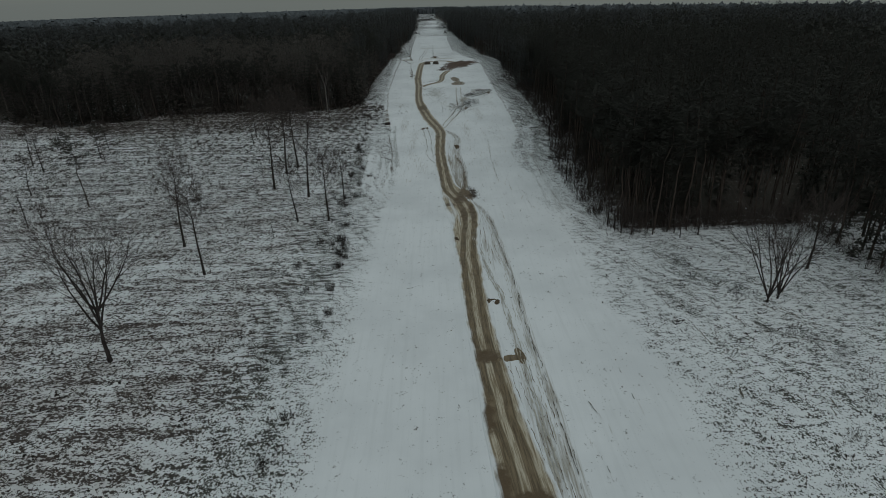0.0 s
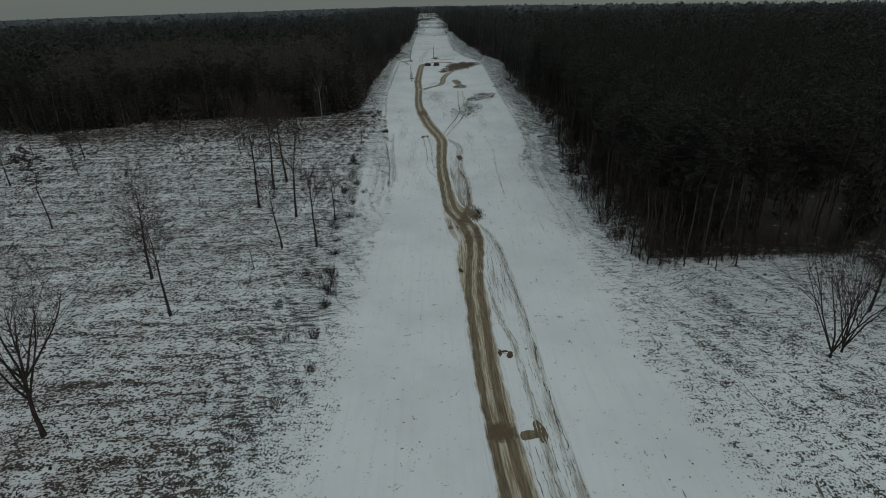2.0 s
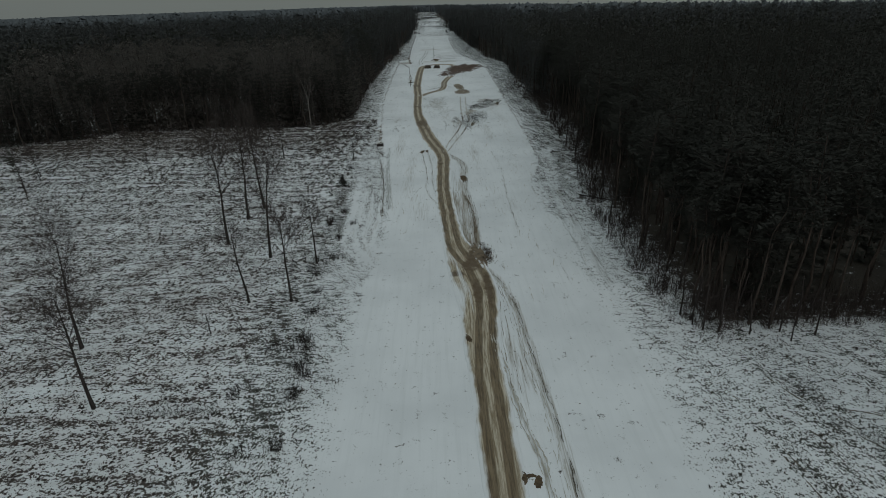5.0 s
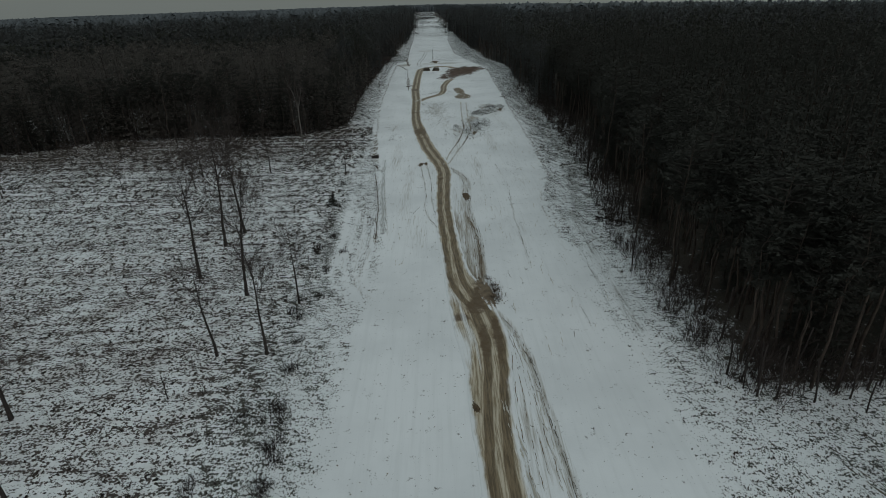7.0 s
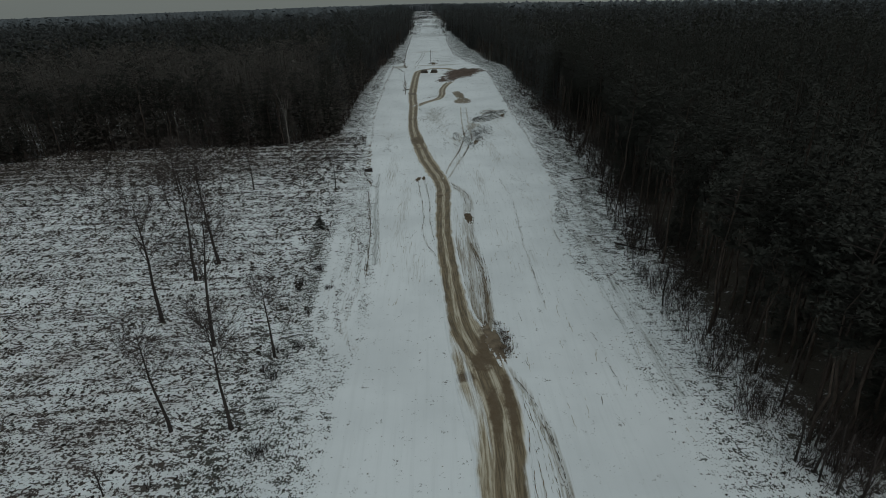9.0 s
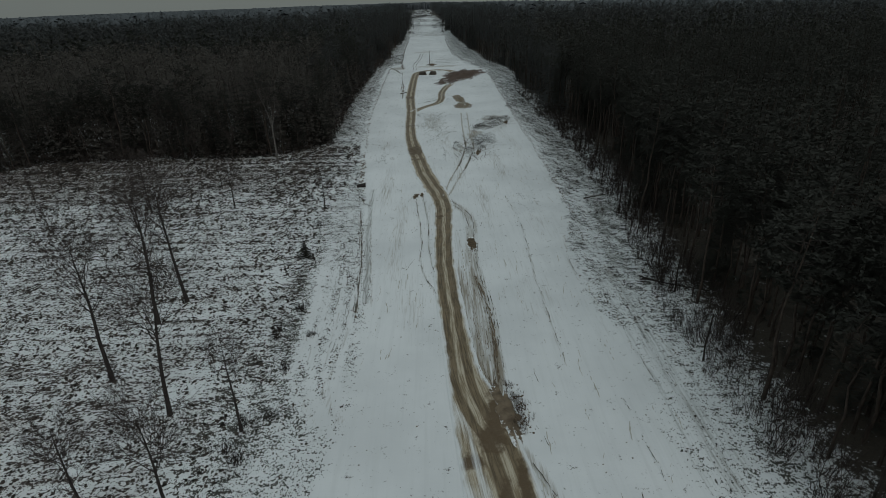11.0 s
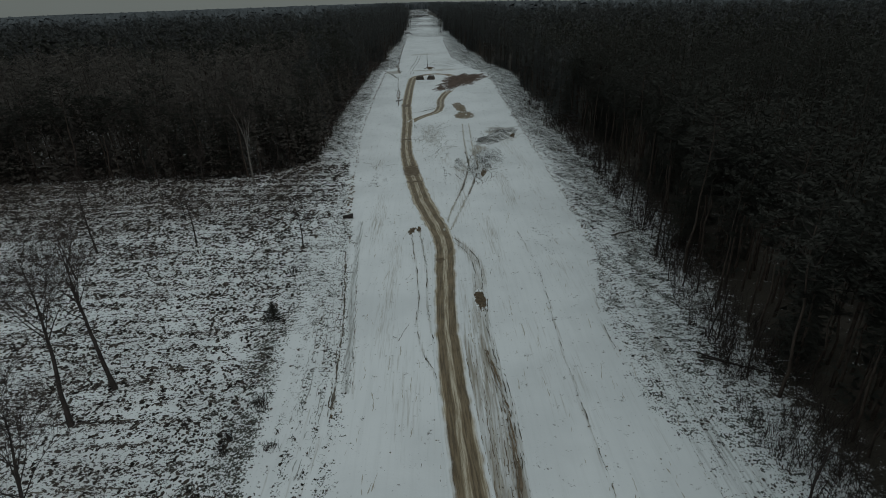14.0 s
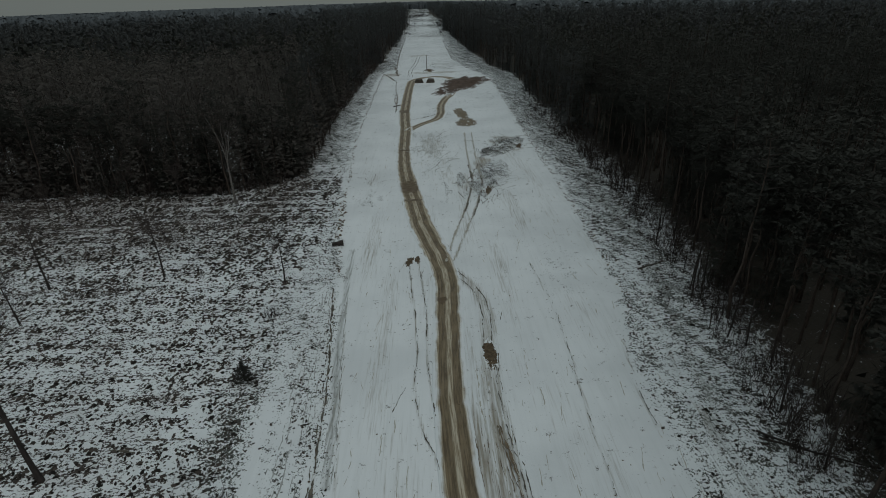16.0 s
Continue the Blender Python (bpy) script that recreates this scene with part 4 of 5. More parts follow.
rg = np.random.RandomState(5)
near_models = [cheap_pine(60 + i, 21.5 + i % 3, 34, 0.95, 9, 1.25) for i in range(4)] + [cheap_spruce(66 + i, 13 + 3 * i, 1.7) for i in range(3)]
mid_models = [cheap_pine(70 + i, 21.5 + i % 3, 18, 2.4, 3, 1.8, 0.08) for i in range(5)]
near_wood = scatter(rg, -150, 150, 60, 310, 4.9, lambda x, y: (deep(x, y, 8) | (deep(x, y, 2.5) & (y > 255) & (x > 0))) & (np.abs(x) < 0.95 * y + 40))
mid_wood = scatter(rg, -560, 560, 60, 700, 7.8, lambda x, y: deep(x, y, 2.5) & (np.abs(x) < 0.95 * y + 60) & ((np.abs(x) > 150) | (y > 310)))
mid_wood = np.concatenate([mid_wood, scatter(rg, -120, 90, 700, 1350, 8.0, lambda x, y: deep(x, y, 2.5)), scatter(rg, -130, 30, 1350, 2400, 13.0, lambda x, y: deep(x, y, 2.5))])
rim_wood = scatter(rg, -75, 60, 255, 900, 4.2, lambda x, y: in_woods(x, y) & ~deep(x, y, 9))
hedge = scatter(rg, -170, -31, 190, 330, 3.1, lambda x, y: in_woods(x, y) & ~deep(x, y, 9))
v, f = plant([k[0] for k in near_models[4:]], hedge, np.random.RandomState(8))
tagged(new("forest_crowns", raw_mesh("forest_crowns", v, f, BROWN_SCRUB)), "dull brown young trees crowding the edge of the forest", "forest", kind="stuff")
# crowns past 400 m and 600 m, and the rim, take the haze-tinted colours
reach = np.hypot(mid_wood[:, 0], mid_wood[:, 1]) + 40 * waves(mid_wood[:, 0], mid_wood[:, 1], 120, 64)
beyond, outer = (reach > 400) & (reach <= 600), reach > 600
for spots, kinds, leaves in ((near_wood[near_wood[:, 0] > 0], near_models, NEEDLES), (near_wood[near_wood[:, 0] < 0], near_models, BROWN_SCRUB), (rim_wood, near_models, HAZED_CROWNS), (mid_wood[reach <= 400], mid_models, NEEDLES), (mid_wood[beyond], mid_models, HAZED_CROWNS), (mid_wood[outer], mid_models, FAR_HAZED_CROWNS)):
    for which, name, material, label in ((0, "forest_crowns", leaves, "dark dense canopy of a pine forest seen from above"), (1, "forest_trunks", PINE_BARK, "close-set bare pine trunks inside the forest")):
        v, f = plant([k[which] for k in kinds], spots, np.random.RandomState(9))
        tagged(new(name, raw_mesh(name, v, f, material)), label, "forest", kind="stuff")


def clump(seed, tall, low=0.66):
    """A far tree top: a rough uneven cone."""
    r = random.Random(seed)
    ring = [(math.cos(k * 1.05) * 5.3 * r.uniform(0.7, 1.2), math.sin(k * 1.05) * 5.3 * r.uniform(0.7, 1.2), tall * r.uniform(low, 0.9 if low < 0.7 else 0.99)) for k in range(6)]
    v = ring + [(r.uniform(-1, 1), r.uniform(-1, 1), tall)] + [(p[0] * 1.15, p[1] * 1.15, -1.0) for p in ring[::2]]
    f = [(k, (k + 1) % 6, 6) for k in range(6)] + [(0, 7, 2), (2, 8, 4), (4, 9, 0), (7, 8, 2), (8, 9, 4), (9, 7, 0)]
    return np.array(v, dtype=np.float32), np.array(f, dtype=np.int32)


far_models = [clump(80 + i, 20 + i) for i in range(6)]
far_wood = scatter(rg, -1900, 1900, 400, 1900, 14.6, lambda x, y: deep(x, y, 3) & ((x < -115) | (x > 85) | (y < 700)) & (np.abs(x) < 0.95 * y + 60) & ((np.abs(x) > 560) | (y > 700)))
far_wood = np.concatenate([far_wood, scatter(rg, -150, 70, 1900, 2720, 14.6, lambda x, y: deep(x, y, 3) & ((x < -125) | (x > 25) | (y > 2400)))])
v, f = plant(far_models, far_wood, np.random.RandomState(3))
tagged(new("distant_forest", raw_mesh("distant_forest", v, f, FAR_HAZED_WOOD)), "dark hazy forest stretching far away", "forest", kind="stuff")
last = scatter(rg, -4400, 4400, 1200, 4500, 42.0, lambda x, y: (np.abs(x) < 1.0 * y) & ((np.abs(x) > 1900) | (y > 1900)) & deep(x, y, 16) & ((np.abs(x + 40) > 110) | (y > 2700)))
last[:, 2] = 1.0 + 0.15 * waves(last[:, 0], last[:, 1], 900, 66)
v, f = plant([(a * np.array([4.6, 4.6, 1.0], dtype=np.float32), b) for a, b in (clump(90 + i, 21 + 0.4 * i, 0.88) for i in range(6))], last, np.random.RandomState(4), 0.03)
tagged(new("horizon_forest", raw_mesh("horizon_forest", v, f, FAR_HAZED_WOOD)), "forest on the horizon under a grey sky", "forest", kind="stuff")


# ---- side tracks, dug ground and mud ----
strip("road", SIDE_ROAD, 0.5, 25, MUD, "narrow two-rut side track of brown mud in the snow", 0.42)


def patch(name, x, y, rx, ry, turn, rise, ragged, material, label, category, seed, slope=1.2, kind="structure", snow_rim=True, grassy=0.0):
    """An uneven round patch of ground, heaped or dished, with a torn rim that sinks under the snow."""
    r_ = np.random.RandomState(seed)
    rings, sides = 14, 56
    a = np.arange(sides) * 2 * math.pi / sides
    rim = 1 + ragged * (0.3 * np.sin(2 * a + r_.uniform(0, 6)) + 0.3 * np.sin(3 * a + r_.uniform(0, 6)) + 0.3 * np.sin(7 * a + r_.uniform(0, 6)) + 0.3 * np.sin(11 * a + r_.uniform(0, 6))) + r_.uniform(-0.3, 0.3, sides) * ragged
    V, F, rut, edge = [(0.0, 0.0, 1.0)], [], [1.0], [0.0]
    for k in range(1, rings + 1):
        t = k / rings
        for j in range(sides):
            V.append((math.cos(a[j]) * t * rim[j], math.sin(a[j]) * t * rim[j], (1 - t ** slope)))
            rut.append(1.0)
            edge.append(max(0.0, (0.95 * t - 0.05) if material is not MUD else 1.8 * (t - 0.6)) * snow_rim)
    for j in range(sides):
        q = (j + 1) % sides
        F.append((0, 1 + j, 1 + q))
        for k in range(rings - 1):
            b = 1 + k * sides
            F += [(b + j, b + sides + j, b + sides + q), (b + j, b + sides + q, b + q)]
    V = np.array(V)
    c, sn = math.cos(radians(turn)), math.sin(radians(turn))
    px, py = x + V[:, 0] * rx * c - V[:, 1] * ry * sn, y + V[:, 0] * rx * sn + V[:, 1] * ry * c
    inner = np.clip(V[:, 2] * 6, 0, 1)
    pz = lie(px, py) + rise * V[:, 2] + (0.04 + 0.12 * abs(rise)) * waves(px, py, 0.9 + 0.2 * rx, seed) * inner - 0.10 + 0.13 * inner
    ob = new(name, raw_mesh(name, np.stack([px, py, pz], -1), F, material, {"rut": rut, "edge": edge, "along": py, "across": px, "brush": np.full(len(px), grassy), "dirt": np.full(len(px), grassy * 0.35)}, True))
    return tagged(ob, label, category, kind=kind)


WET = "dark wet mud hole torn into the snow"
patch("mud_patch", 4.85, 156.4, 0.9, 3.0, 0, 0.0, 0.2, SOIL, WET, "mud", 3)
patch("mud_patch", 9.8, 277.5, 3.9, 6.5, 0, 0.0, 0.15, MUD, "shallow brown mud puddle in the snow", "mud", 4)
patch("mud_patch", 8.9, 291, 2.2, 12.0, 6, 0.0, 0.25, MUD, "smear of brown mud on the snow", "mud", 5)
patch("mud_patch", 8.9, 55.4, 0.62, 1.75, 10, 0.0, 0.10, MUD, WET, "mud", 6, snow_rim=False)
patch("mud_patch", 7.5, 54.9, 1.5, 0.72, 8, 0.0, 0.10, MUD, WET, "mud", 7, snow_rim=False)
patch("mud_patch", 6.15, 68.9, 0.50, 0.80, 0, 0.0, 0.15, SOIL, WET, "mud", 8, snow_rim=False)
patch("mud_patch", 7.45, 68.4, 0.40, 0.80, -10, 0.0, 0.2, SOIL, WET, "mud", 9, snow_rim=False)
patch("mud_patch", 6.95, 69.0, 0.55, 0.36, -15, 0.0, 0.2, SOIL, WET, "mud", 10, snow_rim=False)
patch("mud_patch", -5.2, 181.2, 0.6, 2.0, -8, 0.0, 0.3, SOIL, WET, "mud", 11)
patch("mud_patch", -3.95, 181.8, 0.45, 1.5, 4, 0.0, 0.3, SOIL, WET, "mud", 12)
patch("mud_patch", 8.3, 214, 1.3, 6.5, 8, 0.0, 0.2, GROUND, "torn turf showing through the snow", "mud", 14, grassy=0.95)
patch("mud_patch", 10.4, 213, 0.8, 3.0, -8, 0.0, 0.3, SOIL, "torn reddish soil showing through the snow", "mud", 15)
patch("mud_patch", 5.1, 221, 1.1, 6.0, 0, 0.0, 0.2, GROUND, "dark turf scraped bare of snow", "mud", 16, grassy=0.95)
patch("mud_patch", 13.2, 227, 3.2, 9.0, -12, 0.15, 0.15, GROUND, "churned turf thinly covered with snow", "mud", 27, grassy=0.8)
patch("earth_mound", 2.45, 90.9, 0.35, 1.1, 12, 0.25, 0.35, SOIL, "small dark lump of soil at the rim of the mud track", "soil heap", 22, 1.4, "")
patch("earth_mound", 5.6, 115.2, 1.15, 4.6, 12, 0.3, 0.35, WET_SOIL, "low heap of dark dug soil beside the mud track", "soil heap", 21, 1.6, "")
patch("clay_pit", 13.5, 355, 10, 25, -24, 0.6, 0.3, CLAY, "dug reddish clay heap at the end of the track", "soil heap", 23, 1.0, "")
patch("clay_pit", 6.0, 338, 4.2, 13.0, -24, 0.1, 0.35, CLAY, "reddish clay dragged over the snow", "soil heap", 24, 1.0, "")
patch("earth_mound", 17.5, 247, 3.9, 11.0, -32, 0.5, 0.25, GROUND, "low snow-dusted mound of scraped earth", "soil heap", 25, 1.3, "", grassy=1.0)
patch("earth_mound", 21.5, 246, 0.7, 3.0, -20, 0.7, 0.3, SOIL, "small dark soil heap on a snowy mound", "soil heap", 26, 1.3, "")


# ---- clods, grass and brushwood: too many to count ----
def lump(seed):
    r = random.Random(seed)
    v = [(math.cos(k * 1.26) * r.uniform(0.35, 0.6), math.sin(k * 1.26) * r.uniform(0.35, 0.6), r.uniform(-0.1, 0.15)) for k in range(5)] + [(r.uniform(-0.15, 0.15), r.uniform(-0.15, 0.15), r.uniform(0.3, 0.55))]
    return np.array(v, dtype=np.float32), np.array([(k, (k + 1) % 5, 5) for k in range(5)], dtype=np.int32)


def tussock(seed, blades, tall, wide):
    """A clump of dead grass: narrow blades leaning out from one foot."""
    r = random.Random(seed)
    v, f = [], []
    for k in range(blades):
        a, lean, h, w = r.uniform(0, 6.28), r.uniform(0.3, 1.3), tall * r.uniform(0.6, 1.2), wide * r.uniform(0.6, 1.3)
        b, c = Vector((math.cos(a), math.sin(a), 0)), Vector((-math.sin(a), math.cos(a), 0))
        foot = b * r.uniform(0, 0.10)
        v += [tuple(foot - c * w), tuple(foot + c * w), tuple(foot + b * h * lean * 0.8 + Vector((0, 0, h / (0.7 + lean))))]
        f.append((3 * k, 3 * k + 1, 3 * k + 2))
    return np.array(v, dtype=np.float32), np.array(f, dtype=np.int32)


def stick_bush(seed, sticks, tall, spread_, thick):
    """A leafless bush: thin rods rising from one foot, each forked once."""
    r = random.Random(seed)
    s = Soup()
    for k in range(sticks):
        a, h = r.uniform(0, 6.28), tall * r.uniform(0.5, 1.1)
        foot = Vector((r.gauss(0, 0.2), r.gauss(0, 0.2), 0)) * spread_
        top_ = foot + Vector((math.cos(a) * h * 0.35 * spread_ * r.random(), math.sin(a) * h * 0.35 * spread_ * r.random(), h))
        s.add(*tube([foot, top_], [thick, thick * 0.3], 3))
        m_ = foot.lerp(top_, r.uniform(0.4, 0.7))
        s.add(*tube([m_, m_ + Vector((r.gauss(0, 0.14) * h, r.gauss(0, 0.14) * h, h * 0.35))], [thick * 0.6, thick * 0.2], 3))
    return np.concatenate(s.v), np.concatenate(s.f)


def stuff(name, models_, spots, material, label, category, seed):
    v, f = plant(models_, spots, np.random.RandomState(seed))
    return tagged(new(name, raw_mesh(name, v, f, material)), label, category, kind="stuff")


def along(rng_, line, gap, wander, lo, hi):
    """Uneven spots along a line, in broken runs."""
    out = []
    for (ax, ay), (bx, by) in zip(line, line[1:]):
        n_ = max(2, int(math.hypot(bx - ax, by - ay) / gap))
        for t in (np.arange(n_) + rng_.uniform(0, 1, n_)) / n_:
            x_, y_ = ax + (bx - ax) * t, ay + (by - ay) * t
            if math.sin(y_ * 1.9 + ax) + math.sin(y_ * 0.7 + 2) > -0.6:
                out.append((x_ + rng_.normal(0, wander), y_ + rng_.normal(0, 0.2), rng_.uniform(lo, hi)))
    return np.array(out).reshape(-1, 3)


rg = np.random.RandomState(17)
# dead grass over the cleared field, the banks and the strips beside the graded snow
cand = np.concatenate([np.stack([rg.uniform(-180, -9, 620000), rg.uniform(28, 232, 620000)], -1), np.stack([rg.uniform(18, 68, 90000), rg.uniform(28, 95, 90000)], -1),
                       np.stack([rg.uniform(18, 38, 60000), rg.uniform(95, 300, 60000)], -1), np.stack([rg.uniform(-36, -18, 30000), rg.uniform(200, 420, 30000)], -1)])
cx, cy = cand[:, 0], cand[:, 1]
dens = brush_at(cx, cy)
rows = np.clip(0.5 + 0.45 * np.sin(2 * math.pi * cy / 2.9 + 2.2 * waves(cx, cy, 34, 41) + 1.6 * waves(cx, cy, 9, 44)) * (cx < -18) + 0.4 * waves(cx * 0.2, cy, 5, 43), 0, 1)
clumps = np.clip(0.45 + 0.75 * waves(cx, cy, 1.6, 42), 0, 1)
keep = rg.uniform(0, 1, len(cand)) < 0.36 * np.clip(dens - 0.28, 0, 1) * 1.35 * (0.10 + 0.90 * clumps) * (0.55 + 0.6 * rows)
keep &= ~((in_woods(cx, cy)) & in_woods(cx + 3, cy) & in_woods(cx - 3, cy))
keep &= rg.uniform(0, 1, len(cand)) < 0.10
spots = np.concatenate([np.concatenate([cand[keep] + rg.normal(0, 0.16, (keep.sum(), 2)), rg.uniform(0.5, 1.35, (keep.sum(), 1))], -1) for k in range(2)])
stuff("dead_grass", [tussock(200 + i, 4, 0.24, 0.065) for i in range(6)], spots, GRASS, "tufts of dead brown grass poking through thin snow", "grass", 6)

# dark clods and mossy stubs between the grass, thickest along the furrow rows
cand = np.concatenate([np.stack([rg.uniform(-125, -10, 330000), rg.uniform(34, 232, 330000)], -1), np.stack([rg.uniform(-200, -125, 45000), rg.uniform(100, 224, 45000)], -1), np.stack([rg.uniform(18, 66, 60000), rg.uniform(30, 94, 60000)], -1), np.stack([rg.uniform(18, 38, 70000), rg.uniform(94, 330, 70000)], -1), np.stack([rg.uniform(-36, -17, 30000), rg.uniform(180, 440, 30000)], -1)])
cx, cy = cand[:, 0], cand[:, 1]
sx, sy = cx * 0.906 + cy * 0.423, cy * 0.906 - cx * 0.423
row = np.where(cx < -16, 0.5 + 0.55 * waves(cx * 0.13 + 0.1 * cy, cy, 3.0, 51) + 0.35 * waves(cx * 0.25, cy, 6.5, 53), 0.5 + 0.8 * waves(sx, sy * 0.14, 2.2, 52))
share = np.where(cx < -16, 0.26, np.where(cy < 95, 0.30, 0.34)) * np.clip(brush_at(cx, cy) - 0.15, 0, 1.0) * (np.interp(cy, (100, 140), (0.3, 0.22)) + np.clip(row, 0, 1.2) * np.interp(cy, (100, 140), (1.0, 1.25))) * np.clip(0.7 + 0.6 * waves(cx, cy, 2.6, 45), 0.1, 1.3)
share *= np.where((cx < 0) & (cy < 225), np.interp(cy, (40, 90, 130), (1.4, 1.5, 2.3)), np.interp(cy, (95, 140, 220, 300), (1.0, 1.0, 0.55, 0.4))) * ((cx < lerp(cy, SNOW_LEFT) - 0.8) | (cx > lerp(cy, SNOW_RIGHT) + 0.5))
keep = rg.uniform(0, 1, len(cand)) < share
keep &= ~(in_woods(cx, cy) & in_woods(cx + 3, cy) & in_woods(cx - 3, cy))
spots = np.concatenate([cand[keep], rg.gamma(6.0, 0.054, (keep.sum(), 1)).clip(0.10, 0.7) * np.interp(cand[keep][:, 1:2], (40, 90, 140, 215), (0.62, 0.74, 0.95, 1.35)) * np.where(cand[keep][:, :1] > -21, np.where((cand[keep][:, :1] > 0) & (cand[keep][:, 1:2] > 130), 0.85, 0.62), 1.0)], -1)
stuff("dark_clods", [(v_ * np.array([1.25, 0.75, 0.80], dtype=np.float32), f_) for v_, f_ in (lump(205 + i) for i in range(8))], spots, CLOD, "dark grassy clods and stubs sticking out of the snow", "clods", 7)


def smooth_line(line, gap):
    """A curve through the points of a line, cut into even steps."""
    p = np.asarray(line, dtype=float)
    p = np.concatenate([[2 * p[0] - p[1]], p, [2 * p[-1] - p[-2]]])
    out = []
    for k in range(1, len(p) - 2):
        n_ = max(2, int(np.hypot(*(p[k + 1] - p[k])) / gap))
        for t in np.arange(n_) / n_:
            out.append(0.5 * (2 * p[k] + (p[k + 1] - p[k - 1]) * t + (2 * p[k - 1] - 5 * p[k] + 4 * p[k + 1] - p[k + 2]) * t * t + (3 * p[k] - p[k - 1] - 3 * p[k + 1] + p[k + 2]) * t ** 3))
    return np.array(out)


def groove(soup, line, width, full, seed, side=0.0):
    """A torn wheel mark: a thin broken ribbon of bare earth along a curve; full: how much of it shows."""
    r_ = np.random.RandomState(seed)
    p = smooth_line(line, 0.22)
    d = np.gradient(p, axis=0)
    d /= np.maximum(np.hypot(d[:, 0], d[:, 1]), 1e-6)[:, None]
    nrm = np.stack([d[:, 1], -d[:, 0]], -1)
    s_ = np.arange(len(p)) * 0.22
    c = p + nrm * (side + 0.10 * waves(s_, s_ * 0, 3.5, seed) + 0.05 * waves(s_, s_ * 0, 0.9, seed + 1))[:, None]
    w = width * np.clip(full + 0.55 * waves(s_, s_ * 0, 4.5, seed + 2) + 0.5 * waves(s_, s_ * 0, 1.1, seed + 3) + r_.uniform(-0.25, 0.25, len(p)), 0.0, 1.3)
    w[0] = w[-1] = 0
    for k in range(len(p) - 1):
        if w[k] + w[k + 1] < 0.02:
            continue
        q = [c[k] - nrm[k] * w[k], c[k] + nrm[k] * w[k], c[k + 1] + nrm[k + 1] * w[k + 1], c[k + 1] - nrm[k + 1] * w[k + 1]]
        q = np.array(q)
        z_ = lie(q[:, 0], q[:, 1]) + 0.022
        soup.add(np.concatenate([q, z_[:, None]], -1), [(0, 1, 2), (0, 2, 3)])


dark_marks, pale_marks, grey_marks = Soup(), Soup(), Soup()
for i, k in enumerate(RUTS[:8] + RUTS[11:]):
    groove(dark_marks, k, (0.17, 0.05)[i > 0], (0.5 if i == 0 else 0.2) if i < 8 else 0.0, 400 + 5 * i)
for i, k in enumerate([FURROW[:6]] + BANK):
    for dx in (-0.5, 0.0, 0.45):
        groove(grey_marks, shifted(k, dx), 0.09, 0.2, 440 + 9 * i + int(4 * dx))
groove(dark_marks, shifted(RUTS[0], -0.35), 0.10, 0.0, 480)
groove(dark_marks, shifted(RUTS[0], 0.3), 0.06, 0.0, 485)
for i, k in enumerate(LEFT_PAIR):
    groove(dark_marks, k, 0.07, 0.25, 500 + 5 * i)
for i, k in enumerate(FAINT_PAIR):
    groove(dark_marks, k[2:7], 0.16, 0.3, 520 + 5 * i)
    groove(pale_marks, k, 0.20, 0.5, 530 + 5 * i)
for i, dx in enumerate((-0.6, 0.35)):
    groove(dark_marks, shifted(SIDE_TRACK[:5], dx), 0.08, 0.4, 540 + 5 * i)
for i, dx in enumerate((-1.5, -0.9, -0.3, 0.2, 0.6, 0.95)):
    groove(dark_marks if i > 3 else pale_marks, shifted(SIDE_TRACK[4:], dx), 0.08, 0.2, 560 + 5 * i)
for i, dx in enumerate((-1.1, -0.8, -0.5, -0.25, 0.0, 0.2)):
    groove(dark_marks if i > 3 else pale_marks, [(x + dx * np.interp(y, (35, 60, 100, 108), (1.3, 1, 0.9, 0.2)), y) for x, y in OUTER_TRACK[1:-1]], 0.06 if i == 4 else 0.05, 0.35 if i == 4 else 0.2, 600 + 5 * i)
for i, dx in enumerate((-0.35, 0.0, 0.3)):
    groove(pale_marks, shifted(INNER_TRACK, dx), 0.08, 0.5, 650 + 5 * i)
soil_marks = Soup()
for i in range(9):
    t = (i + 0.5) / 9
    lane = [(lerp(y, [(a, b + c / 2) for a, b, c in TRACK]) * (1 - t) + np.interp(y, [p[1] for p in SIDE_RUT[::-1]], [p[0] for p in SIDE_RUT[::-1]]) * t, y) for y in np.arange(118.5, 152 - 8 * (i % 3), 5.0)]
    groove(soil_marks, lane, 0.05, 0.25, 660 + 5 * i)
for k, wd in ((0.0, 0.12), (-0.3, 0.06)):
    groove(soil_marks, shifted(SIDE_RUT[2:], k), wd, 0.75, 1000 + int(k * 10))
for i in range(11):
    t = (i + 0.5) / 11
    lane = [(lerp(y, [(a, b + c / 2) for a, b, c in TRACK]) * (1 - t) + np.interp(y, [p[1] for p in OUTER_TRACK[::-1]], [p[0] for p in OUTER_TRACK[::-1]]) * t, y) for y in (np.arange(34, 58, 5.0) if i % 2 else np.arange(80, 107, 5.0))]
    groove(soil_marks, lane, 0.035, 0.35, 1020 + 5 * i)
tagged(new("mud_marks", soil_marks.mesh("mud_marks", WET_SOIL)), "brown wheel lines of wet soil dragged over the snow", "wheel marks", kind="stuff")
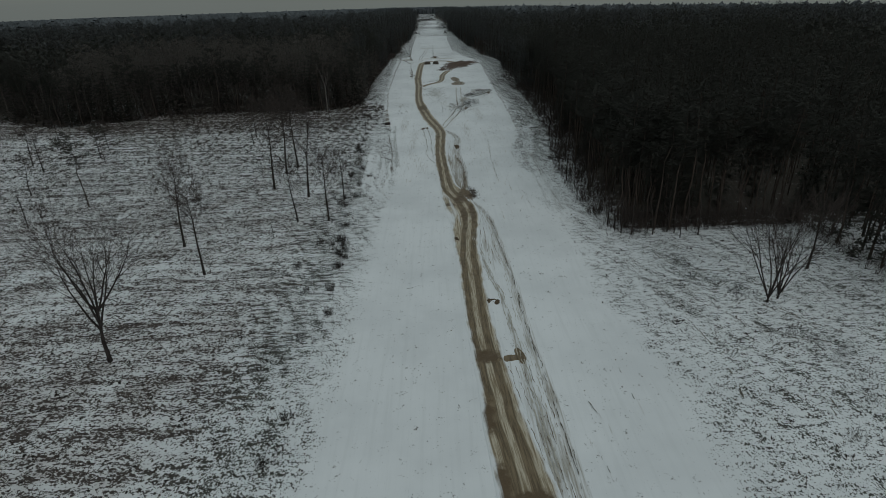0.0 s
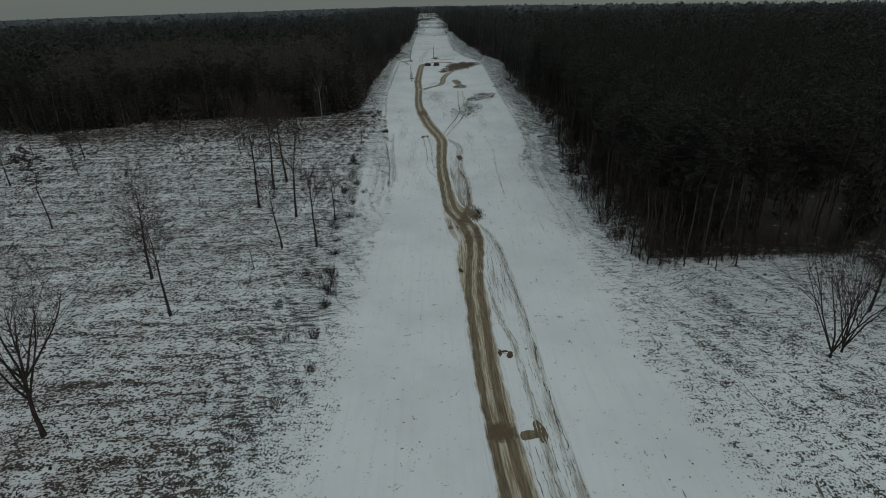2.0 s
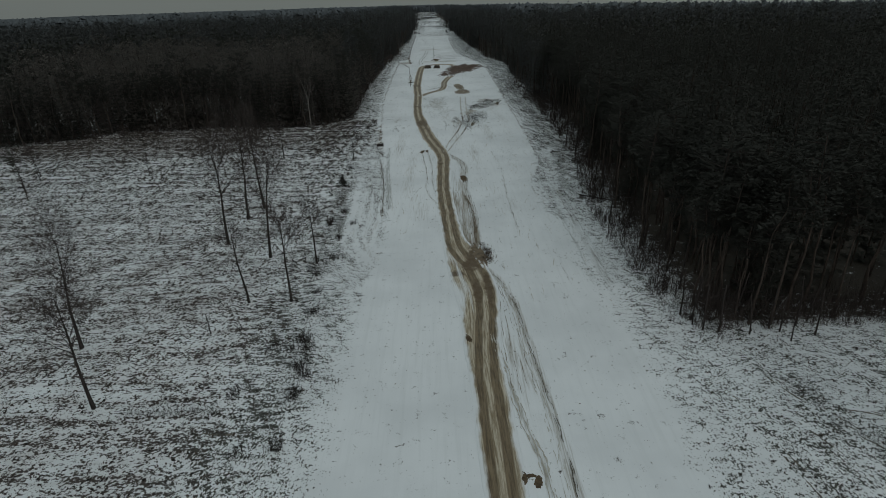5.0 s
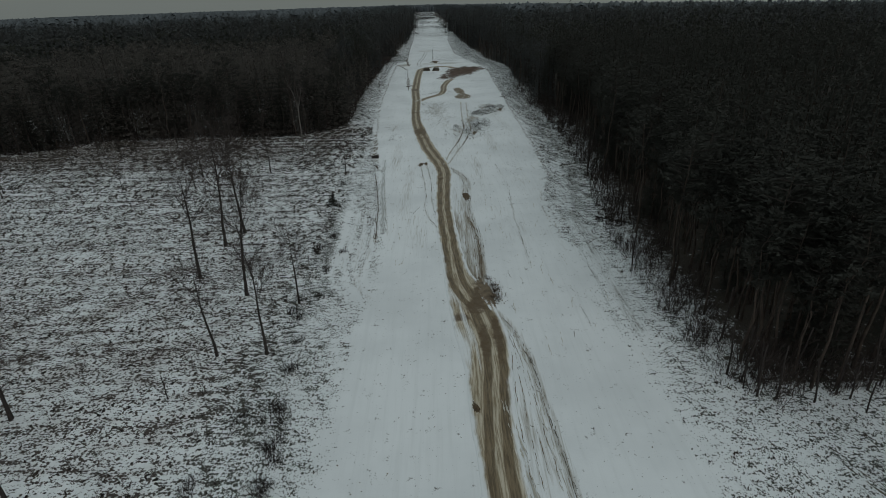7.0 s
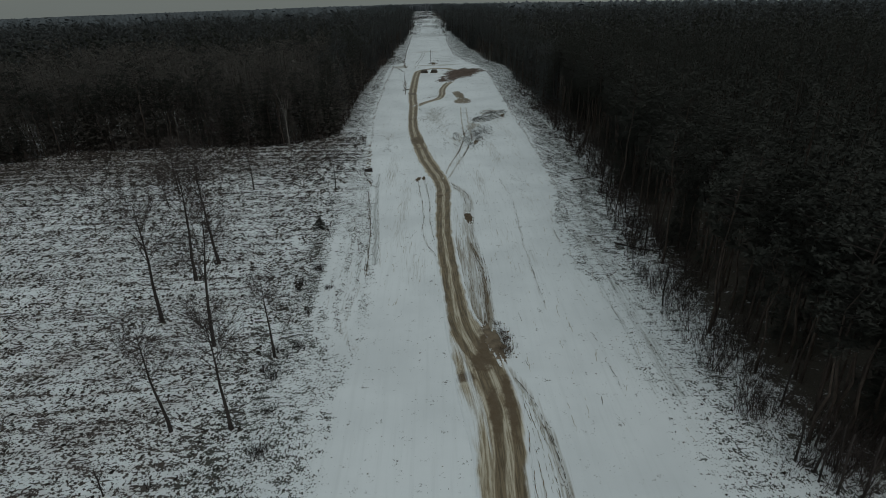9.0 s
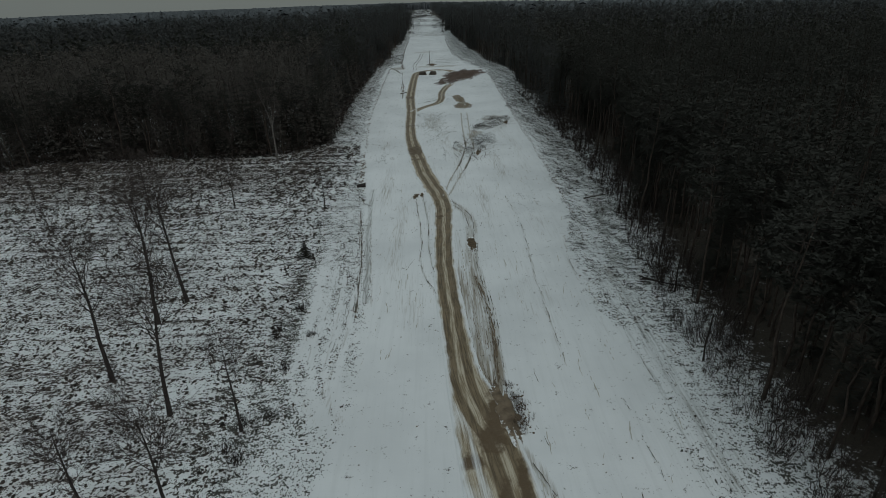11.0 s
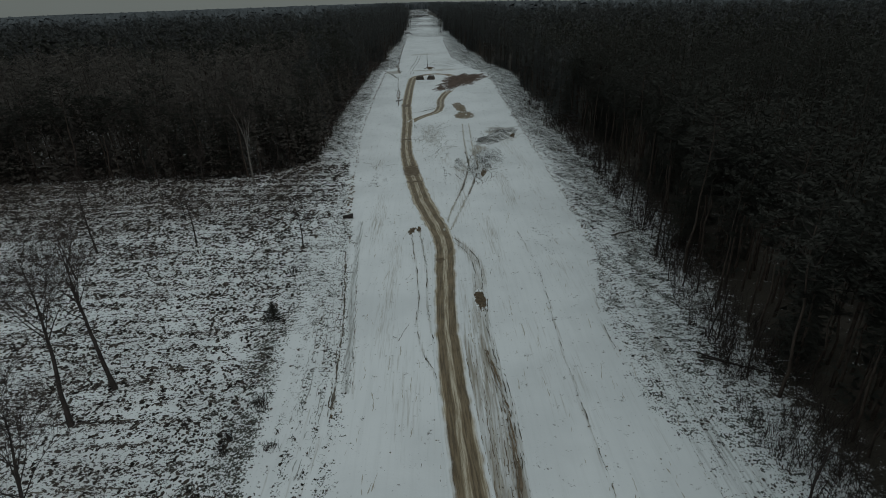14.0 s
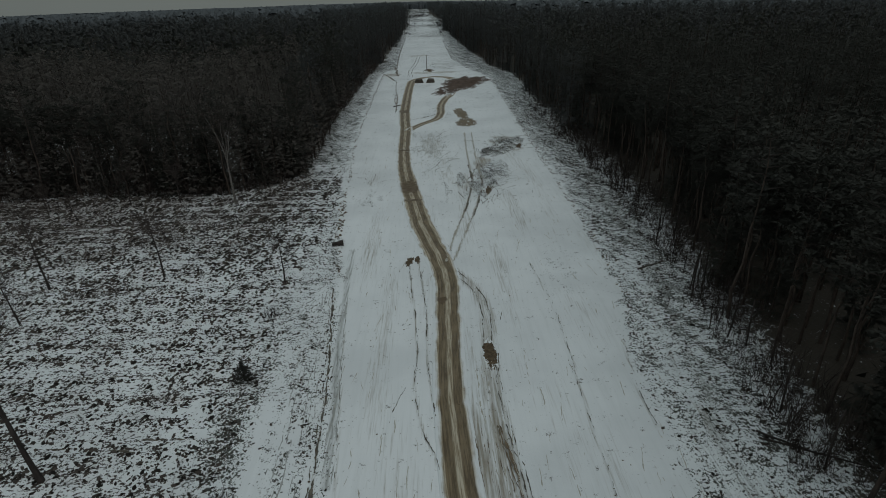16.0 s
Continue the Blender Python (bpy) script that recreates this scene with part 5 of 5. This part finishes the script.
# slanting torn lines over the meadow
for i, line in enumerate([[(35.4, 82), (38.2, 75), (41.2, 70), (44.5, 64), (47.5, 59)], [(29.3, 80), (31.1, 66), (32.6, 53), (31.8, 46)], [(39.5, 60), (44.0, 57.2), (48.8, 54.8)], [(39.9, 53.7), (42.6, 49), (45.6, 45.4)], [(37.5, 74), (40.5, 76), (43.5, 75)], [(33.5, 76), (36.2, 68), (38.0, 62), (41, 55)], [(40.1, 47), (39.4, 42), (38.5, 38)]]):
    for dx in (-0.7, -0.2, 0.3, 0.8) if i in (0, 2) else (-0.3, 0.35):
        groove(dark_marks, shifted(line, dx), 0.12, 0.05, 5000 + 40 * i + int(10 * dx))
# plough furrows across the cleared field
furrows = Soup()
r8 = np.random.RandomState(78)
for i in range(70):
    y, x, ln = r8.uniform(36, 212), r8.uniform(-105, -30), r8.uniform(9, 34)
    ln = min(ln, -19 - x)
    if ln > 5:
        groove(furrows, [(x + ln * j / 4, y + r8.normal(0, 0.25)) for j in range(5)], 0.17, 0.1, 1100 + 4 * i)
tagged(new("furrows", furrows.mesh("furrows", TURF)), "dark plough furrows across the cleared field", "furrows", kind="stuff")
# short scuffs left by turning machines
r7 = np.random.RandomState(77)
for i in range(420):
    x, y = (r7.uniform(-13, 0), r7.uniform(122, 262)) if i % 2 else (r7.uniform(5, 23), r7.uniform(95, 240))
    if abs(x - np.interp(y, [a_ for a_, b_, c_ in TRACK], [b_ for a_, b_, c_ in TRACK])) < 2.4:
        continue
    ln, a_, c_ = r7.uniform(1.0, 5.0), r7.normal(0.03, 0.10), r7.normal(0, 0.03)
    groove(pale_marks if r7.rand() < 0.95 else dark_marks, [(x + math.sin(a_ + c_ * j) * ln * j / 3, y + math.cos(a_ + c_ * j) * ln * j / 3) for j in range(4)], 0.06, 0.15, 700 + i)
def scribble(soup, x, y, rx, ry, count, angle, ln, width, seed):
    """Short torn strokes over an uneven round of churned ground."""
    r_ = np.random.RandomState(seed)
    for k in range(count):
        a, q = r_.uniform(0, 6.28), math.sqrt(r_.uniform(0, 1))
        px, py, b, n_ = x + rx * q * math.cos(a), y + ry * q * math.sin(a), angle + r_.normal(0, 0.25), ln * r_.uniform(0.5, 1.4)
        bend = r_.normal(0, 0.2)
        groove(soup, [(px + math.sin(b + bend * j) * n_ * j / 3, py + math.cos(b + bend * j) * n_ * j / 3) for j in range(4)], width, 0.3, seed + 3 * k)


# churned ground about the far heaps, ditches and far wheel tracks
scribble(dark_marks, 8.6, 214, 4.2, 11, 60, 0.15, 5.5, 0.11, 2000)
scribble(grey_marks, 11.5, 222, 3.6, 9, 60, 0.2, 4.5, 0.13, 2300)
scribble(dark_marks, 17.5, 246, 3.6, 8, 42, 0.55, 5.0, 0.09, 2600)
scribble(grey_marks, 17.5, 247, 4.2, 10, 50, 0.55, 6.0, 0.16, 2800)
scribble(grey_marks, -1.5, 245, 5.0, 22, 120, 0.2, 5.0, 0.13, 3100)
scribble(grey_marks, 0.0, 290, 4.0, 14, 26, 1.2, 4.0, 0.16, 3500)
scribble(dark_marks, -14.5, 222, 1.6, 6, 7, 0.2, 4.0, 0.10, 3700)
scribble(grey_marks, 5, 425, 8.0, 22, 50, 1.35, 9.0, 0.28, 3800)
scribble(grey_marks, 4, 480, 7.0, 12, 12, 1.4, 9.0, 0.25, 4000)
scribble(grey_marks, 14, 335, 7.0, 20, 16, 0.9, 9.0, 0.15, 4100)
for k, (line, wd) in enumerate([([(-20.9, 560), (-20.4, 498), (-19.4, 440), (-18.6, 411)], 0.45), ([(-25.5, 396), (-21, 383), (-16.9, 367)], 0.5), ([(10.4, 585), (11.0, 520), (12.2, 446)], 0.35), ([(-8.6, 462), (-9.6, 430), (-11.8, 400), (-11.0, 380)], 0.22), ([(-7.0, 462), (-8.0, 430), (-10.2, 400), (-9.4, 380)], 0.22),
                                ([(-16.6, 372), (-15.6, 345), (-13.9, 322), (-13.3, 296)], 0.22), ([(-13.6, 318), (-10.6, 316), (-7.6, 319)], 0.28), ([(1.0, 408), (6, 409), (11, 408)], 0.35), ([(-8.9, 283), (-3.5, 287), (2.0, 293)], 0.2), ([(7.3, 232), (7.5, 222), (6.0, 209), (4.0, 198)], 0.24), ([(9.4, 226), (9.5, 218), (8.0, 208), (6.2, 199)], 0.24)]):
    groove(dark_marks, line, wd, 0.55, 4300 + 7 * k)
tagged(new("wheel_marks", dark_marks.mesh("wheel_marks", TURF)), "dark torn wheel marks in the snow", "wheel marks", kind="stuff")
tagged(new("ridge_marks", grey_marks.mesh("ridge_marks", GREY_SNOW)), "grey scraped ridges in the snow on the bank", "wheel marks", kind="stuff")
tagged(new("faint_marks", pale_marks.mesh("faint_marks", SLUSH)), "faint dirty scuffs and wheel marks in the snow", "wheel marks", kind="stuff")

# clods turned up along ruts and along the rims of the graded strip
clods = np.concatenate([along(rg, RUTS[0], 0.3, 0.35, 0.06, 0.30), *[along(rg, k, 0.6, 0.25, 0.05, 0.18) for k in RUTS[1:8]], *[along(rg, k, 0.8, 0.3, 0.05, 0.16) for k in LEFT_PAIR + FAINT_PAIR],
                        along(rg, SIDE_TRACK, 0.4, 0.6, 0.05, 0.16), along(rg, [(-17.8, 191), (-18.3, 198.1), (-19.1, 205.4), (-19.9, 213.6)], 0.4, 0.35, 0.2, 0.8),
                        along(rg, [(-15.3, 336), (-13.7, 311.5)], 0.5, 0.4, 0.3, 0.8), along(rg, [(-19.5, 416.4), (-17.8, 400), (-16.4, 384.1)], 0.5, 0.4, 0.4, 1.0),
                        along(rg, [(24.6, 168), (25, 180), (25.5, 197), (25.4, 210), (25.7, 243), (26.2, 290), (26.8, 360)], 0.28, 0.3, 0.12, 0.45), along(rg, [(-15.4, 176), (-17.2, 187), (-18.9, 203), (-19.9, 222), (-22.4, 255), (-23.6, 320), (-24, 390)], 0.35, 0.3, 0.15, 0.5), along(rg, [(6.5, 119.5), (7.3, 115.5), (7.0, 111.5)], 0.08, 0.45, 0.08, 0.35)])
far_band = np.stack([rg.uniform(-90, 26, 6000), rg.uniform(630, 2300, 6000), rg.uniform(0.6, 1.7, 6000)], -1)
far_band = far_band[(waves(far_band[:, 0] * 0.25, far_band[:, 1] * 0.3, 22, 95) + rg.normal(0, 0.25, 6000) > 0.5) & ~in_woods(far_band[:, 0], far_band[:, 1])]
stuff("far_bushes", [stick_bush(290 + i, 8, 1.6, 2.5, 0.08) for i in range(4)], far_band, GREY_BARK, "dark low bushes in lines across the far clearing", "bushes", 12)
stuff("soil_clods", [lump(220 + i) for i in range(6)], clods, SOIL, "dark clods of soil scattered along wheel ruts", "soil", 8)
loose = np.stack([rg.uniform(-12, 22, 900), rg.uniform(40, 250, 900), rg.uniform(0.05, 0.2, 900)], -1)
loose = loose[waves(loose[:, 0], loose[:, 1], 17, 61) > 0.35]
stuff("loose_clods", [lump(230 + i) for i in range(4)], loose, SOIL, "small specks of soil on the graded snow", "soil", 9)

# brushwood rows left from felling
sticks = [stick_bush(240 + i, 9, 1.1, 3.0, 0.025) for i in range(4)]
rows_ = np.concatenate([along(rg, k, 0.3, 1.1, 0.3, 0.8) for k in SLASH] + [along(rg, [(13.5, 240), (17, 247), (20, 256)], 0.3, 1.6, 0.6, 1.2), along(rg, [(9.5, 215), (12, 222), (13.5, 230)], 0.35, 1.3, 0.5, 1.0), along(rg, [(-17.5, 58), (-18.2, 72), (-18.8, 86), (-19.2, 98), (-19.8, 112), (-20.6, 128)], 0.45, 0.9, 0.25, 0.6)])
stuff("brushwood", sticks, rows_, GREY_BARK, "rows of dark felled branches lying in the snow", "brushwood", 10)

# leafless undergrowth along the edges of the woods
bush_spots = []
for y in np.arange(93, 300, 0.22):
    for k in range(4):
        bx = float(lerp(y, WOOD_RIGHT)) + rg.uniform(-2.4, 4.6)
        if waves(bx, y, 7, 93) + rg.normal(0, 0.5) > 0.1:
            bush_spots.append((bx, y + rg.uniform(-0.3, 0.3), rg.uniform(0.12, 0.5) * rg.choice((1, 1, 1.7))))
for x in np.arange(31, 66, 0.2):
    bush_spots.append((x, 92.5 + rg.uniform(-1.5, 4), rg.uniform(0.25, 0.9)))
for y in np.arange(60, 92, 0.5):
    bush_spots.append((65 + rg.uniform(-1.5, 2), y, rg.uniform(0.4, 1.1)))
for x in np.arange(-125, -31, 0.35):
    ye = float(np.interp(x, [p[0] for p in FIELD_END], [p[1] for p in FIELD_END]))
    bush_spots.append((x, ye + rg.uniform(-1.2, 3), rg.uniform(0.4, 1.2)))
for y in np.arange(229, 420, 0.4):
    bush_spots.append((float(lerp(y, WOOD_LEFT)) + rg.uniform(-3, 2), y, rg.uniform(0.4, 1.3)))
stuff("undergrowth", [stick_bush(250 + i, 6, 2.6 + 0.5 * i, 1.2, 0.035) for i in range(5)], np.array(bush_spots), TWIGS, "tangled leafless undergrowth along the wood edge", "undergrowth", 11)


thicket = []
for y in np.arange(88, 262, 0.15):
    for k in range(1):
        tx = (float(lerp(y, WOOD_RIGHT)) if y > 95 else 31.0) + rg.uniform(-1.2, 6.5)
        if waves(tx, y, 9, 97) + rg.normal(0, 0.5) > -0.2 and (y > 93 or tx > 33):
            thicket.append((tx, y, rg.uniform(0.35, 1.0)))
for x in np.arange(33, 66, 0.16):
    thicket.append((x, 92.5 + rg.uniform(-1, 5), rg.uniform(0.35, 0.9)))
stuff("thicket", [stick_bush(270 + i, 5, 5.0, 1.7, 0.04) for i in range(5)], np.array(thicket), TWIGS, "dense thin brown saplings and leafless scrub at the wood edge", "undergrowth", 13)


# ---- single things ----
heap_spots = along(np.random.RandomState(31), [(6.2, 119.6), (7.0, 116), (6.9, 111.6)], 0.12, 0.4, 0.28, 0.7)
v, f = plant([stick_bush(260 + i, 8, 1.2, 2.2, 0.03) for i in range(4)], heap_spots, np.random.RandomState(32))
tagged(new("brush_heap", raw_mesh("brush_heap", v, f, CUT_TWIGS)), "heap of reddish-brown cut branches beside the mud track", "brush heap", kind="stuff")


def shrub(x, y, tall, seed, label="small dark leafless shrub in the snow"):
    v, f = stick_bush(seed, 44, tall * 0.8, 2.0, 0.026)
    ob = new("shrub", raw_mesh("shrub", v, f, GREY_BARK))
    ob.location = (x, y, float(lie(x, y)) - 0.03)
    return tagged(ob, label, "shrub", "shrubs along the field edge")


for i, (x, y, h) in enumerate([(-17.8, 86.1, 1.6), (-17.0, 73.1, 1.7), (-20.7, 72.5, 1.2), (-16.3, 66.6, 1.1), (-17.0, 45.3, 1.5), (-17.6, 39.3, 1.3), (-18.9, 60.5, 1.0), (-22.9, 166.3, 1.6), (-19.7, 136.1, 1.3),
                               (-21.5, 129.9, 1.4), (-18.9, 123.5, 1.2), (-18.4, 115.5, 1.6), (-20.9, 114.5, 1.5), (-21.5, 131.6, 1.3), (-17.4, 130.3, 0.9), (-20.1, 137.1, 1.2), (-18.5, 92, 1.4), (-18.2, 98, 1.5), (-19.0, 104, 1.2),
                               (-18.1, 91.2, 1.7), (-17.4, 89.6, 1.5), (-17.2, 87.4, 1.2), (-17.4, 85.4, 1.5), (-16.7, 84.3, 1.3), (-17.1, 81.6, 1.4), (-17.1, 80.5, 1.1), (-19.5, 89.9, 1.1), (-22.3, 89.6, 0.9), (-18.7, 98.2, 1.3), (-20.1, 109.6, 1.6), (-21.5, 111.5, 1.4), (-23.8, 82.1, 1.1), (-23.6, 81.0, 0.9), (-21.4, 90.7, 0.9)]):
    shrub(x, y, h, 300 + i)

young = new("young_spruce")
young.location = (-22.6, 153.2, float(lie(-22.6, 153.2)) - 0.05)
rand = random.Random(331)
needles_ = Soup()
for k in range(60):
    t, a = 0.04 + 0.96 * k / 60, k * 2.4
    r_ = 1.05 * (1.04 - t) * rand.uniform(0.45, 1.0)
    tufts(rand, needles_, Vector((math.cos(a) * r_, math.sin(a) * r_, 2.7 * t)), 0.5 * (1.25 - 0.8 * t), 12, 0.5, 1.2)
part("crown", needles_.mesh("crown", NEEDLES), young)
stem_ = Soup()
stem_.add(*tube([(0, 0, 0), (0.02, 0.0, 1.5), (0, 0, 3.0)], [0.07, 0.05, 0.01], 6))
part("trunk", stem_.mesh("trunk", GREY_BARK), young)
tagged(young, "small dark young spruce alone on the snowy bank", "tree")


def log(x, y, length, radius, turn, tilt, bark, label, seed):
    """A fallen trunk: a tapering bent stem with stubs of branches."""
    r = random.Random(seed)
    root = new("fallen_log")
    pts = [Vector((length * (k / 5 - 0.5), r.gauss(0, 0.03) * length * 0.3, 0)) for k in range(6)]
    s = Soup()
    s.add(*tube(pts, [radius * (1 - 0.1 * k) for k in range(6)], 8, True))
    part("stem", s.mesh("stem", bark, True), root)
    for k in range(3):
        p = pts[2 + k]
        part("branch_stub", raw_mesh("branch_stub", *tube([p, p + Vector((0.25, r.uniform(-0.5, 0.5), r.uniform(0.1, 0.5)))], [radius * 0.35, radius * 0.1], 4), bark), root)
    root.matrix_basis = pose(x, y, float(lie(x, y)) + radius * 0.7 + 0.5 * length * abs(math.sin(radians(tilt))), 0, tilt, turn)
    return tagged(root, label, "log")


log(32.4, 139.2, 9.0, 0.11, -22, 3, GREY_BARK, "fallen dark tree trunk at the wood edge", 1)
log(30.3, 140.8, 5.0, 0.12, -35, 2, GREY_BARK, "thin fallen trunk across the undergrowth", 2)
log(-13.2, 308.2, 3.6, 0.22, 45, 0, WOOD, "dark log lying in the snow beside the track", 3)
log(-38.5, 222.0, 5.0, 0.14, 35, 8, BIRCH_BARK, "pale fallen birch trunk leaning at the wood edge", 4)
log(31.0, 176.5, 6.0, 0.13, 30, 4, WOOD, "pale fallen trunk leaning at the wood edge", 5)


def stump(x, y, radius, tall, turn, seed, label):
    """An upturned stump: a short thick stem with a ragged root plate."""
    r = random.Random(seed)
    root = new("tree_stump")
    s = Soup()
    s.add(*tube([(-tall, 0, radius * 0.8), (0, 0, radius * 0.9), (tall * 0.3, 0, radius)], [radius * 0.55, radius * 0.7, radius], 9, True))
    part("stem", s.mesh("stem", GREY_BARK, True), root)
    for k in range(9):
        a = k * 0.7 + r.uniform(-0.2, 0.2)
        d = Vector((0.15, math.cos(a), math.sin(a) * 0.8)) * radius * r.uniform(1.1, 1.7)
        c = Vector((tall * 0.3, 0, radius))
        part("root", raw_mesh("root", *tube([c, c + d * 0.6, c + d + Vector((0.1, 0, -0.05))], [radius * 0.35, radius * 0.2, 0.03], 5), GREY_BARK), root)
    root.matrix_basis = pose(x, y, float(lie(x, y)) - 0.05, 0, 0, turn)
    return tagged(root, label, "stump")


stump(-17.0, 188.1, 0.55, 1.3, 10, 1, "dark uprooted stump lying at the rim of the snow")

# far end: a slim pole on a heap, and two dark stacks beside the looping track
pole = new("wooden_pole")
part("shaft", raw_mesh("shaft", *tube([(0, 0, 0), (0.03, 0, 3.5), (0.08, 0.02, 7.7)], [0.17, 0.14, 0.10], 8), WOOD, None, True), pole)
part("cap", raw_mesh("cap", *tube([(0.08, 0.02, 7.68), (0.08, 0.02, 7.82)], [0.13, 0.05], 8), WOOD), pole)
pole.location = (-2.6, 399.0, float(lie(-2.6, 399.0)))
tagged(pole, "slim dark wooden pole standing on the snow", "pole")
patch("earth_mound", -1.6, 398, 3.0, 3.0, 0, 0.9, 0.3, SOIL, "small dark heap at the foot of a pole", "soil heap", 41, 1.4, "")


def log_stack(x, y, turn, wide, count, material, label, seed):
    r = random.Random(seed)
    root = new("log_stack")
    per, z, k = count, 0.0, 0
    while per > count - 4:
        for j in range(per):
            rad = r.uniform(0.17, 0.24)
            o = Vector(((j - per / 2 + 0.5) * wide / count, r.uniform(-0.3, 0.3), 0.2 + z))
            part("log", raw_mesh("log", *tube([o + Vector((0, -1.9, 0)), o, o + Vector((0, 1.9, 0.02))], [rad, rad * 0.96, rad * 0.9], 7, True), material, None, True), root)
        per, z = per - 1, z + 0.36
    root.matrix_basis = pose(x, y, float(lie(x, y)), 0, 0, turn)
    return tagged(root, label, "log stack")


log_stack(-6.0, 361.5, 4, 3.8, 11, WOOD, "weathered brown stack of logs beside the looping track", 1)
log_stack(-0.9, 361.0, -6, 3.6, 10, WOOD, "weathered grey stack of logs beside the looping track", 2)
